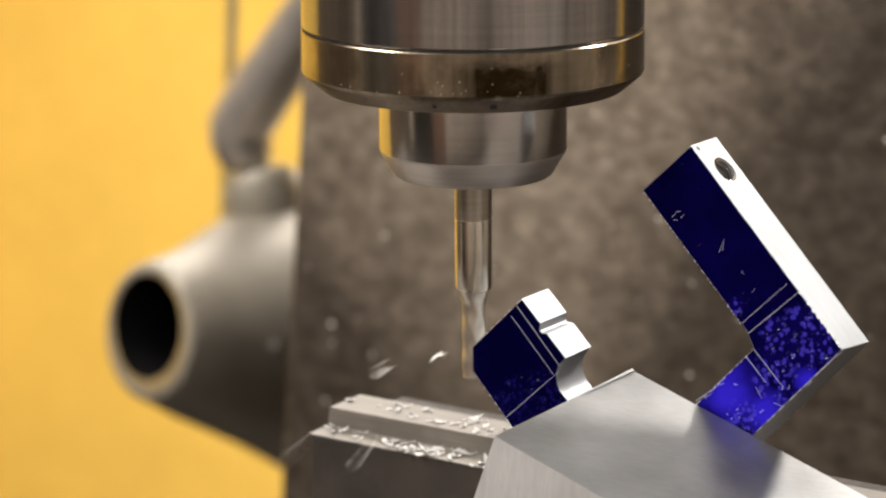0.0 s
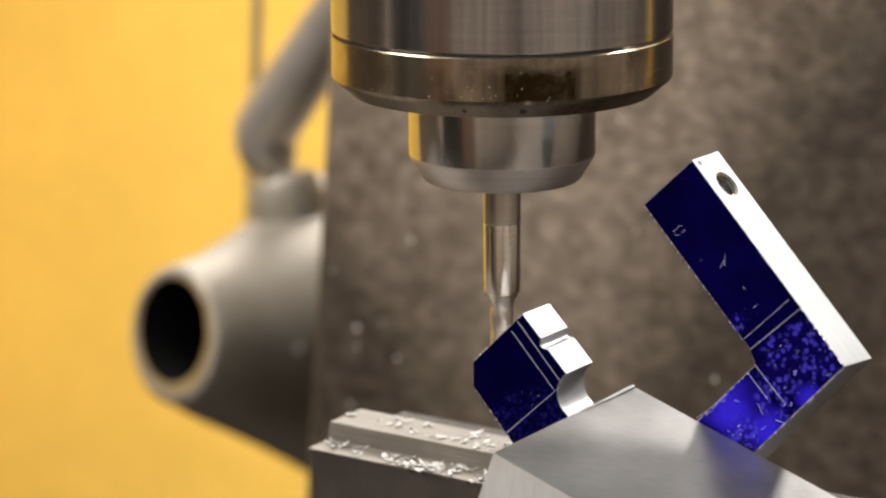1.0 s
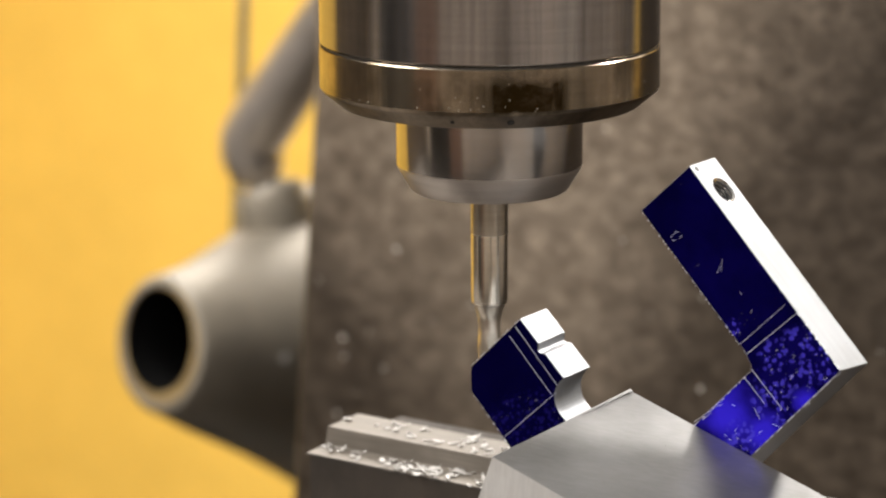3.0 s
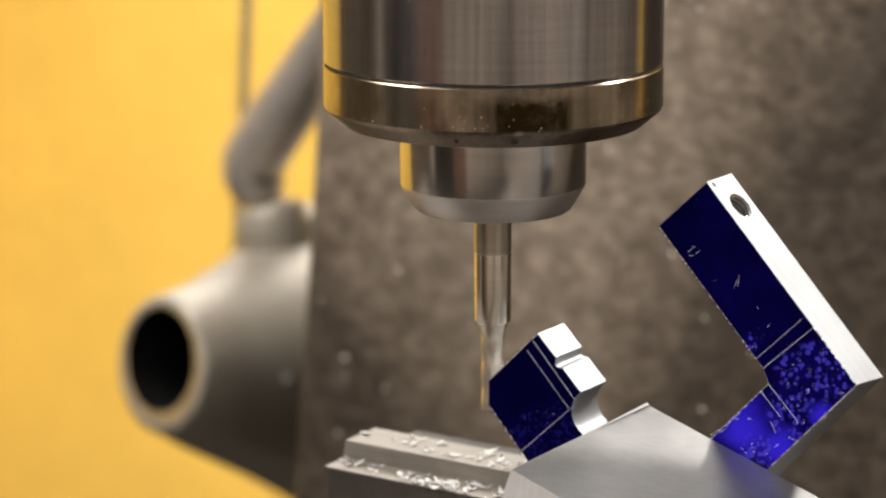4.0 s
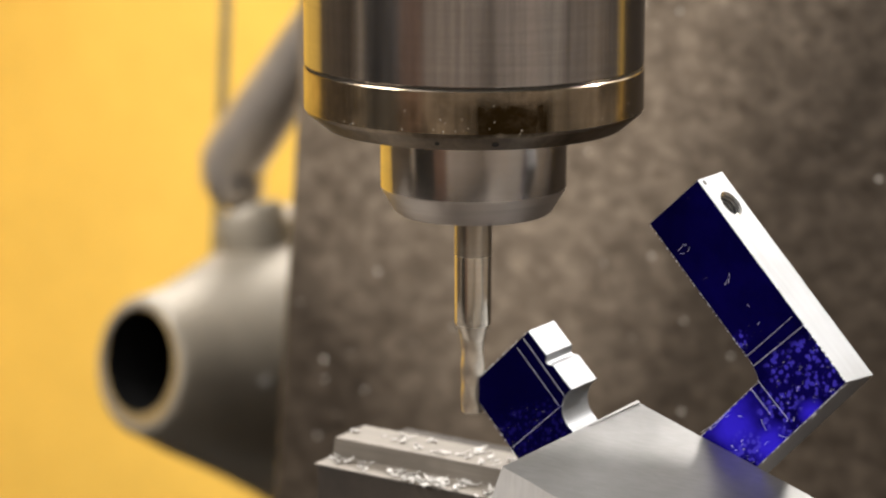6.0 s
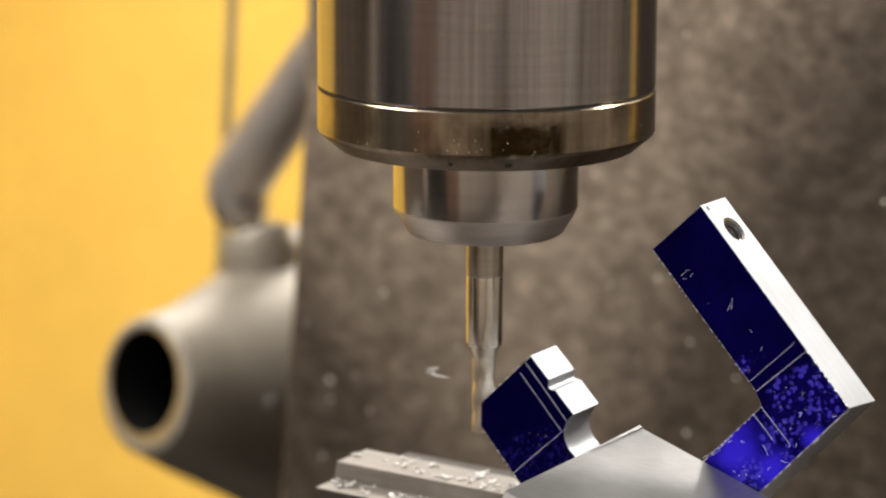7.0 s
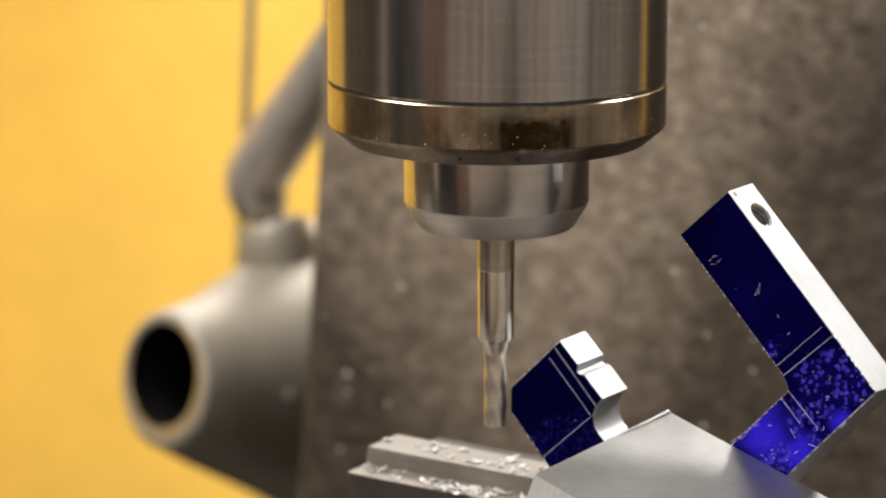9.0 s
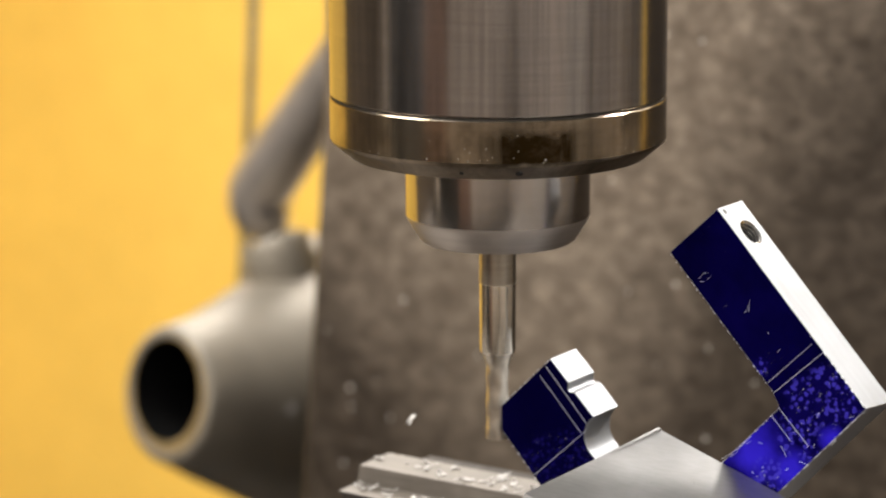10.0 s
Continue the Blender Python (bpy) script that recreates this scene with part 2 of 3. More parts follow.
def cast_column():
    """Dirty, mottled machine casting with splashes of dried coolant and bright chip specks."""
    m, n, l, p = material("mottled_column_paint")
    vec = coords(n, l)
    big = noise_node(n, l, vec, 16, 6, 0.65)
    mid = noise_node(n, l, coords(n, l, (125, 125, 170)), 1.0, 7, 0.72)
    fine = noise_node(n, l, vec, 420, 3, 0.6)
    base = ramp(n, l, mid, [(0.28, (0.07, 0.053, 0.038)), (0.5, (0.155, 0.124, 0.094)), (0.74, (0.3, 0.244, 0.188))])
    base = mix(n, l, 0.7, base, ramp(n, l, big, [(0.35, (0.62, 0.6, 0.58)), (0.65, (1.0, 1.0, 1.0))]), "MULTIPLY")
    # darker towards the right, the lower left and the foot, with an uneven edge
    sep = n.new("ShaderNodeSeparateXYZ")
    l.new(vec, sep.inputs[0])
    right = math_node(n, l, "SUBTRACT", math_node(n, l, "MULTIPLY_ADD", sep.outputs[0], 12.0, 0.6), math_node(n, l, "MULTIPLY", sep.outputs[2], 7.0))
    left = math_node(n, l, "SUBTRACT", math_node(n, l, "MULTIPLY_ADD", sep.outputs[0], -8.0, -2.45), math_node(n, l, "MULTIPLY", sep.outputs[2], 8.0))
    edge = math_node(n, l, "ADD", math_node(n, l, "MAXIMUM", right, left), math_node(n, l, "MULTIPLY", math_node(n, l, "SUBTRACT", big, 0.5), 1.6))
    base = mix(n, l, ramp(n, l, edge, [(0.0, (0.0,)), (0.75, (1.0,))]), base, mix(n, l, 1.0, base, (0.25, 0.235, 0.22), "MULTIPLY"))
    cloud = noise_node(n, l, vec, 62, 5, 0.65)
    base = mix(n, l, 0.55, base, ramp(n, l, cloud, [(0.34, (0.66, 0.64, 0.61)), (0.64, (1.0, 1.0, 1.0))]), "MULTIPLY")
    pit = ramp(n, l, fine, [(0.28, (0.35, 0.33, 0.32)), (0.42, (1.0, 1.0, 1.0))])
    base = mix(n, l, 0.8, base, pit, "MULTIPLY")
    v = n.new("ShaderNodeTexVoronoi")
    v.inputs["Scale"].default_value = 105
    l.new(vec, v.inputs["Vector"])
    speck = ramp(n, l, v.outputs["Distance"], [(0.06, (1.0,)), (0.11, (0.0,))])
    pick = math_node(n, l, "GREATER_THAN", noise_node(n, l, vec, 95, 1), 0.53)
    speck = math_node(n, l, "MULTIPLY", speck, pick)
    base = mix(n, l, math_node(n, l, "MULTIPLY", speck, noise_node(n, l, vec, 33, 1)), base, (0.8, 0.76, 0.7))
    l.new(base, p.inputs["Base Color"])
    p.inputs["Specular IOR Level"].default_value = 0.3
    l.new(ramp(n, l, mid, [(0.3, (0.35,)), (0.7, (0.6,))]), p.inputs["Roughness"])
    l.new(bump(n, l, mid, 0.5, 0.6 * MM), p.inputs["Normal"])
    return m


QUILL = turned_steel("ground_quill_steel", (0.36, 0.332, 0.315), 0.2)
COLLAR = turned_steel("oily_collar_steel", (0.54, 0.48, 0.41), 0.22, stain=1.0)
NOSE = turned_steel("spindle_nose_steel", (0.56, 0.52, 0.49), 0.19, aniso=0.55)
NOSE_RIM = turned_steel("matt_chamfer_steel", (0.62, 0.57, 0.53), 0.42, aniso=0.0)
# down-facing collar chamfer: the oily steel again with a darker base colour
COLLAR_RIM = turned_steel("dark_oily_chamfer_steel", (0.36, 0.31, 0.255), 0.3, stain=0.8, aniso=0.0)
SHANK_TOP = turned_steel("dull_shank_steel", (0.5, 0.45, 0.38), 0.36, aniso=0.3)
CARBIDE = turned_steel("end_mill_steel", (0.72, 0.66, 0.57), 0.2, aniso=0.4)
FLUTE = plain("flute_steel", (0.55, 0.5, 0.43), 0.3, 1.0, 0.15, 300, 0.01)
SEAM = plain("oily_seam", (0.02, 0.018, 0.015), 0.6, 0.3)
DYE = layout_dye()
PART_ALU = milled_aluminium("milled_part_aluminium", (0.205, 0.212, 0.224), 0.42, (60, 700, 60), (0, 0, 0), 0.2, 0.7, 0.95)
THREAD = plain("oily_thread", (0.5, 0.47, 0.43), 0.2, 1.0, 0.3, 400, 0.02)
SLAB_ALU = milled_aluminium("brushed_block_aluminium", (0.275, 0.27, 0.267), 0.39, (14, 1500, 1500), (0, 0, -0.37), 0.2, 0.97, 0.93)
# block sides: lighter, duller copy stands in for a bright reflection
SLAB_SIDE = milled_aluminium("brightened_block_side", (0.34, 0.33, 0.32), 0.45, (500, 500, 20), (0, 0, 0), 0.3, 0.35, 0.85)
JAW = milled_aluminium("ground_jaw_steel", (0.115, 0.1, 0.084), 0.6, (40, 900, 900), (0, 0, 0), 0.5, 0.0)
JAW.node_tree.nodes["Principled BSDF"].inputs["Specular IOR Level"].default_value = 0.25
JAW_DARK = plain("vise_iron_and_shaded_side", (0.024, 0.019, 0.015), 0.7, 0.0, 0.35, 50)
JAW_DARK.node_tree.nodes["Principled BSDF"].inputs["Specular IOR Level"].default_value = 0.2
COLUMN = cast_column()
CAST_GREY = plain("grey_machine_enamel", (0.2, 0.176, 0.14), 0.55, 0.35, 0.12, 30, 0.1)
# near-zero colour paints the shade deep inside the bracket bore
BORE_SHADE = plain("bore_shade_black", (0.003, 0.003, 0.003), 0.9, 0, 0.2)
BORE_SHADE.node_tree.nodes["Principled BSDF"].inputs["Specular IOR Level"].default_value = 0.05
OIL, on, ol, op = material("clear_brown_oil")
op.inputs["Base Color"].default_value = (0.2, 0.17, 0.13, 1)
op.inputs["Roughness"].default_value = 0.08
op.inputs["Coat Weight"].default_value = 1.0
# brassy tone stands in for the yellow wall reflected in the bore's lip
LIP_GLEAM = plain("yellow_lip_gleam", (0.24, 0.17, 0.075), 0.6, 0.5, 0.25, 120, 0.05)
LEVER = plain("worn_lever_steel", (0.4, 0.362, 0.325), 0.32, 0.75, 0.15, 60, 0.05)
ROD = plain("dull_rod_steel", (0.22, 0.18, 0.1), 0.5, 0.3, 0.2)
CAST_GREY.node_tree.nodes["Principled BSDF"].inputs["Specular IOR Level"].default_value = 0.5
YELLOW = plain("yellow_wall_paint", (0.79, 0.525, 0.105), 0.55, 0.0, 0.06, 3, 0.3)
GREY_WALL = plain("grey_wall_paint", (0.34, 0.306, 0.279), 0.6, 0.0, 0.1, 3, 0.3)
DARK_WALL = plain("dark_shop_wall", (0.014, 0.013, 0.012), 0.6, 0.0, 0.2, 3, 0.3)
BROWN_WALL = plain("brown_shop_wall", (0.11, 0.085, 0.058), 0.6, 0.0, 0.2, 3, 0.3)
RED_WALL = plain("red_brown_paint", (0.12, 0.072, 0.052), 0.6, 0.0, 0.2, 3, 0.3)
CREAM_WALL = plain("cream_wall_paint", (0.68, 0.63, 0.56), 0.6, 0.0, 0.1, 3, 0.3)
BEIGE_WALL = plain("beige_shop_wall", (0.26, 0.231, 0.206), 0.6, 0.0, 0.2, 3, 0.3)
PALE_WALL = plain("pale_wall_paint", (0.3, 0.285, 0.27), 0.6, 0.0, 0.1, 3, 0.3)
DUSK_WALL = plain("dark_grey_wall", (0.19, 0.175, 0.165), 0.6, 0.0, 0.2, 3, 0.3)
FLOOR = plain("sealed_concrete", (0.022, 0.02, 0.018), 0.45, 0.0, 0.3, 5, 0.3)
WHITE = plain("white_ceiling_paint", (0.8, 0.8, 0.79), 0.7, 0.0, 0.05, 4, 0.3)
TABLE_STEEL = plain("worn_table_steel", (0.1, 0.09, 0.08), 0.5, 0.3, 0.2, 40)
DECK = plain("grey_deck_paint", (0.13, 0.142, 0.163), 0.7, 0.0, 0.1, 4, 0.3)
SCRIBE = plain("bare_scribe_line", (0.7, 0.72, 0.8), 0.4, 0.6, 0.15, 900, 0.0)
CHIP = plain("bright_aluminium_swarf", (0.33, 0.318, 0.3), 0.65, 0.3, 0.3, 700, 0.0)
LAMP_M, ln, ll, lp = material("lamp_diffuser")
lp.inputs["Base Color"].default_value = (0.9, 0.9, 0.88, 1)
lp.inputs["Emission Color"].default_value = (1.0, 0.95, 0.88, 1)
lp.inputs["Emission Strength"].default_value = 1.0


# ---------------------------------------------------------------- mesh helpers
def finish(name, bm, mats, parent=None, label="", smooth=None, bevel=0.0, segs=2):
    bmesh.ops.recalc_face_normals(bm, faces=bm.faces)
    me = bpy.data.meshes.new(name)
    if smooth is not None:
        for f in bm.faces:
            f.smooth = True
        for e in bm.edges:
            if len(e.link_faces) == 2 and e.calc_face_angle(0) > radians(smooth):
                e.smooth = False
    bm.to_mesh(me)
    bm.free()
    for m in mats if isinstance(mats, (list, tuple)) else [mats]:
        me.materials.append(m)
    ob = new(name, me)
    if parent is not None:
        ob.parent = parent
    if label:
        ob["label"] = label
    if bevel:
        b = ob.modifiers.new("worn_edge", "BEVEL")
        b.width, b.segments, b.limit_method, b.angle_limit = bevel, segs, "ANGLE", radians(38)
        b.harden_normals = False
        if len(me.materials) > 1:
            b.material = 0
    return ob


def part(name, bm, mats, parent, label="", **kw):
    return finish(name, bm, mats, parent, label, **kw)


def lathe(profile, segs=96, cap_low=True, cap_high=True):
    """A turned solid from (radius, height) pairs in mm, listed from top to bottom."""
    bm = bmesh.new()
    rings = []
    for r, z in profile:
        rings.append([bm.verts.new((r * MM * math.cos(2 * math.pi * i / segs), r * MM * math.sin(2 * math.pi * i / segs), z * MM)) for i in range(segs)])
    for a, b in zip(rings, rings[1:]):
        for i in range(segs):
            j = (i + 1) % segs
            bm.faces.new((a[i], b[i], b[j], a[j]))
    if cap_high:
        bm.faces.new(rings[0])
    if cap_low:
        bm.faces.new(list(reversed(rings[-1])))
    return bm


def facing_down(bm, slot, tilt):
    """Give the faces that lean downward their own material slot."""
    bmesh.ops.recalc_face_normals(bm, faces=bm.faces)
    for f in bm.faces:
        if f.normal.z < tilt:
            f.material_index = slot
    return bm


def box(x0, y0, z0, x1, y1, z1):
    bm = bmesh.new()
    bmesh.ops.create_cube(bm, size=1)
    for v in bm.verts:
        v.co = ((x0 + x1) / 2 + v.co.x * (x1 - x0), (y0 + y1) / 2 + v.co.y * (y1 - y0), (z0 + z1) / 2 + v.co.z * (z1 - z0))
    return bm


def prism(outline, a, b):
    """Extrude a closed outline (list of Vectors) from offset a to offset b (Vectors)."""
    bm = bmesh.new()
    lo = [bm.verts.new(p + a) for p in outline]
    hi = [bm.verts.new(p + b) for p in outline]
    n = len(outline)
    bm.faces.new(lo)
    bm.faces.new(list(reversed(hi)))
    for i in range(n):
        j = (i + 1) % n
        bm.faces.new((lo[i], hi[i], hi[j], lo[j]))
    return bm


def tube(points, radii, segs=32, cap=True):
    """A round bar along points (Vectors), with a radius at each."""
    bm = bmesh.new()
    rings = []
    for k, p in enumerate(points):
        d = (points[min(k + 1, len(points) - 1)] - points[max(k - 1, 0)]).normalized()
        u = Vector((0, 1, 0))
        u = (u - d * d.y).normalized()
        w = d.cross(u)
        rings.append([bm.verts.new(p + (u * math.cos(2 * math.pi * i / segs) + w * math.sin(2 * math.pi * i / segs)) * radii[k]) for i in range(segs)])
    for a, b in zip(rings, rings[1:]):
        for i in range(segs):
            j = (i + 1) % segs
            bm.faces.new((a[i], b[i], b[j], a[j]))
    if cap:
        bm.faces.new(rings[0])
        bm.faces.new(rings[-1])
    return bm


def empty(name, m=None):
    ob = new(name)
    ob.empty_display_size = 0.02
    if m is not None:
        ob.matrix_world = m
    return ob


# ---------------------------------------------------------------- the room
FLOOR_Z = -1.5
X0, X1, Y0, Y1 = -3.0, 2.4, -2.4, 2.7


def room():
    # floor and ceiling are unseen; their tones set the bounced light
    tagged(finish("floor", box(X0 - 0.2, Y0 - 0.2, FLOOR_Z - 0.1, X1 + 0.2, Y1 + 0.2, FLOOR_Z), FLOOR), "dark workshop floor, unseen and kept dark to cut bounced light", "floor", kind="structure")
    tagged(finish("ceiling", box(X0 - 0.2, Y0 - 0.2, CEIL, X1 + 0.2, Y1 + 0.2, CEIL + 0.1), DECK), "grey painted steel deck workshop ceiling", "ceiling", kind="structure")
    tagged(finish("wall_north", box(X0, Y1, FLOOR_Z, 1.85, Y1 + 0.15, CEIL), YELLOW), "plain bright yellow painted wall behind the machine", "wall", kind="structure")
    # unseen bays, toned for the bands they reflect in quill and nose
    bays = [
        ("wall_north_east", 1.85, Y1, X1, Y1 + 0.15, DUSK_WALL, "unseen dark grey wall added for reflections"),
        ("wall_west", X0 - 0.15, 0.1, X0, Y1, YELLOW, "plain yellow painted side wall"),
        ("wall_west_front", X0 - 0.15, Y0, X0, 0.1, BROWN_WALL, "unseen dull brown side wall added for reflections"),
        ("wall_south_west", X0, Y0 - 0.15, -2.45, Y0, CREAM_WALL, "unseen cream corner added for reflections"),
        ("wall_south", -2.45, Y0 - 0.15, -0.75, Y0, CREAM_WALL, "unseen cream wall added for reflections"),
        ("wall_south_dado", -2.45, Y0, -0.75, Y0 + 0.02, DARK_WALL, "unseen dark wall panel added for the dark band in the steel"),
        ("wall_south_middle", -0.75, Y0 - 0.15, -0.05, Y0, RED_WALL, "unseen red-brown wall bay added for reflections"),
        ("wall_south_east", -0.05, Y0 - 0.15, X1, Y0, BEIGE_WALL, "unseen beige wall added for reflections"),
        ("wall_east_front", X1, Y0, X1 + 0.15, -0.5, GREY_WALL, "unseen grey wall added for reflections"),
        ("wall_east", X1, -0.5, X1 + 0.15, 0.15, PALE_WALL, "unseen pale grey wall bay added for reflections"),
        ("wall_east_back", X1, 0.15, X1 + 0.15, Y1, DUSK_WALL, "unseen dark grey wall added for reflections"),
    ]
    for name, xa, ya, xb, yb, paint, label in bays:
        tagged(finish(name, box(xa, ya, FLOOR_Z, xb, yb, 1.0 if "dado" in name else CEIL), paint), label, "wall", kind="structure")
    for lx, ly, sx, sy, w, rise in LAMPS:
        lamp = tagged(empty("ceiling_light", pose(lx, ly, CEIL - HANG)), "white hanging workshop light fitting, switched on", "ceiling light", "ceiling lights")
        part("housing", box(-sx / 2 - 0.03, -sy / 2 - 0.03, -0.05, sx / 2 + 0.03, sy / 2 + 0.03, 0.0), WHITE, lamp)
        for dx in (-sx / 2.6, sx / 2.6):
            part("hanger", box(dx - 0.006, -0.006, 0.0, dx + 0.006, 0.006, HANG), WHITE, lamp)
        part("diffuser", box(-sx / 2, -sy / 2, -0.065, sx / 2, sy / 2, -0.052), LAMP_M, lamp, "glowing white diffuser")


# ---------------------------------------------------------------- the milling machine
def milling_head():
    head = tagged(empty("milling_spindle"), "bare ground steel milling machine quill with oily nose collar", "milling head")
    quill = lathe([(42.86, 625), (42.86, -3.2), (42.5, -3.7)], 160)
    part("quill", quill, QUILL, head, "ground steel quill with faint upright smears", smooth=30)
    part("seam", lathe([(42.2, -3.5), (42.2, -4.6)], 128), SEAM, head, "thin black oily seam")
    collar = [(42.2, -4.25), (42.7, -4.25), (42.95, -4.52), (42.95, -14.6), (42.6, -15.3), (41.9, -15.9), (38.4, -18.9), (37.9, -19.3), (37.0, -19.5), (26.0, -19.5)]
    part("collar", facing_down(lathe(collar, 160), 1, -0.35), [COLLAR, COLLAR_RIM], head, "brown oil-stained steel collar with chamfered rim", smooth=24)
    for a, r in ((-50, 0.9), (-70, 0.55)):
        hole = lathe([(r, 0.25), (r, -0.5), (r * 0.7, -0.9)], 20)
        bmesh.ops.transform(hole, matrix=pose(0, 0, 0, 0, 0, a) @ pose(40.15 * MM, 0, -17.4 * MM, 0, 140, 0), verts=hole.verts)
        part("pin_hole", hole, SEAM, head, "small dark spanner hole", smooth=40)
    rng = random.Random(8)
    for k in range(26):
        a = rng.uniform(-112, 8) if k % 3 else rng.uniform(-75, -40)
        z = -14.6 + abs(rng.gauss(0, 1)) * 1.1 if k < 18 else rng.uniform(-12, -6)
        r = rng.uniform(0.09, 0.2)
        drop = bmesh.new()
        bmesh.ops.create_icosphere(drop, subdivisions=2, radius=r * MM)
        bmesh.ops.transform(drop, matrix=pose(0, 0, 0, 0, 0, a) @ Matrix.Translation((42.95 * MM, 0, z * MM)) @ Matrix.Diagonal((0.5, 1, 1.25, 1)), verts=drop.verts)
        part("oil_drop", drop, OIL, head, "small glossy oil drop", smooth=80)
    nose = lathe([(23.7, -17.5), (23.7, -35.0), (23.3, -36.0), (20.2, -41.2), (19.4, -41.8), (8.2, -41.8), (7.4, -40.6), (5.0, -40.6)], 128)
    spin = part("spindle_nose", facing_down(nose, 1, -0.3), [NOSE, NOSE_RIM], head, "bright turned spindle nose with chamfered end", smooth=24)
    part("housing", box(-0.1, -0.1, 0.62, 0.1, 0.1, CEIL - 0.001), CAST_GREY, head, "grey enamelled head casting", bevel=0.02, segs=4)
    return head, spin


def end_mill():
    mill = tagged(empty("end_mill", pose(0, 0, 0)), "bright steel four-flute end mill held in the spindle", "end mill")
    part("shank", lathe([(4.76, -36), (4.76, -53.2), (4.62, -53.4)], 64), SHANK_TOP, mill, "dull upper half of the shank", smooth=30)
    part("neck", lathe([(4.66, -53.3), (4.7, -53.5), (4.7, -71.0), (4.4, -71.8)], 64), CARBIDE, mill, "polished lower half of the shank", smooth=30)
    bm = bmesh.new()
    rings, segs, steps = [], 56, 60
    for k in range(steps + 1):
        s = k / steps
        z = -71.6 - s * 23.4
        core = 4.4 - (4.4 - 3.0) * min(1, s / 0.17) ** 0.8
        depth = 0.0 if s < 0.03 else min(1.0, (s - 0.03) / 0.12) * 0.11
        turn = s * 23.4 / 2.85 * math.tan(radians(30))
        ring = []
        for i in range(segs):
            a = 2 * math.pi * i / segs
            w = ((a * 4 / (2 * math.pi)) % 1.0)
            cut = depth * (math.sin(math.pi * min(1, w / 0.8)) if w < 0.8 else 0.0) ** 0.8
            r = core * (1 - cut) * MM
            ring.append(bm.verts.new((r * math.cos(a + turn), r * math.sin(a + turn), z * MM)))
        rings.append(ring)
    for a, b in zip(rings, rings[1:]):
        for i in range(segs):
            j = (i + 1) % segs
            bm.faces.new((a[i], b[i], b[j], a[j]))
    bm.faces.new(rings[0])
    bm.faces.new(rings[-1])
    part("cutter", bm, FLUTE, mill, "spiral cutting flutes", smooth=40)
    return mill


def machine_column():
    col = tagged(empty("machine_column"), "dirty mottled brown-grey cast machine column", "machine column")
    outline = [Vector((-0.2372, 0, 0.05)), Vector((-0.2398, 0, -0.06)), Vector((-0.262, 0, -0.33)), Vector((-0.30, 0, FLOOR_Z + 0.001)), Vector((0.23, 0, FLOOR_Z + 0.001)), Vector((0.25, 0, -0.25)), Vector((0.2, 0, -0.1)), Vector((0.178, 0, -0.085)), Vector((0.178, 0, 0.05))]
    bm = prism(outline, Vector((0, 0.25, 0)), Vector((0, 0.5, 0)))
    bm.normal_update()
    # left side coloured dark for its shade, cutting bounce onto the bracket
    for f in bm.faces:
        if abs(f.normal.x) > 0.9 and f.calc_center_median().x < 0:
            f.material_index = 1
    part("casting", bm, [COLUMN, JAW_DARK], col, "mottled dirty casting face", bevel=0.004, segs=3)
    return col


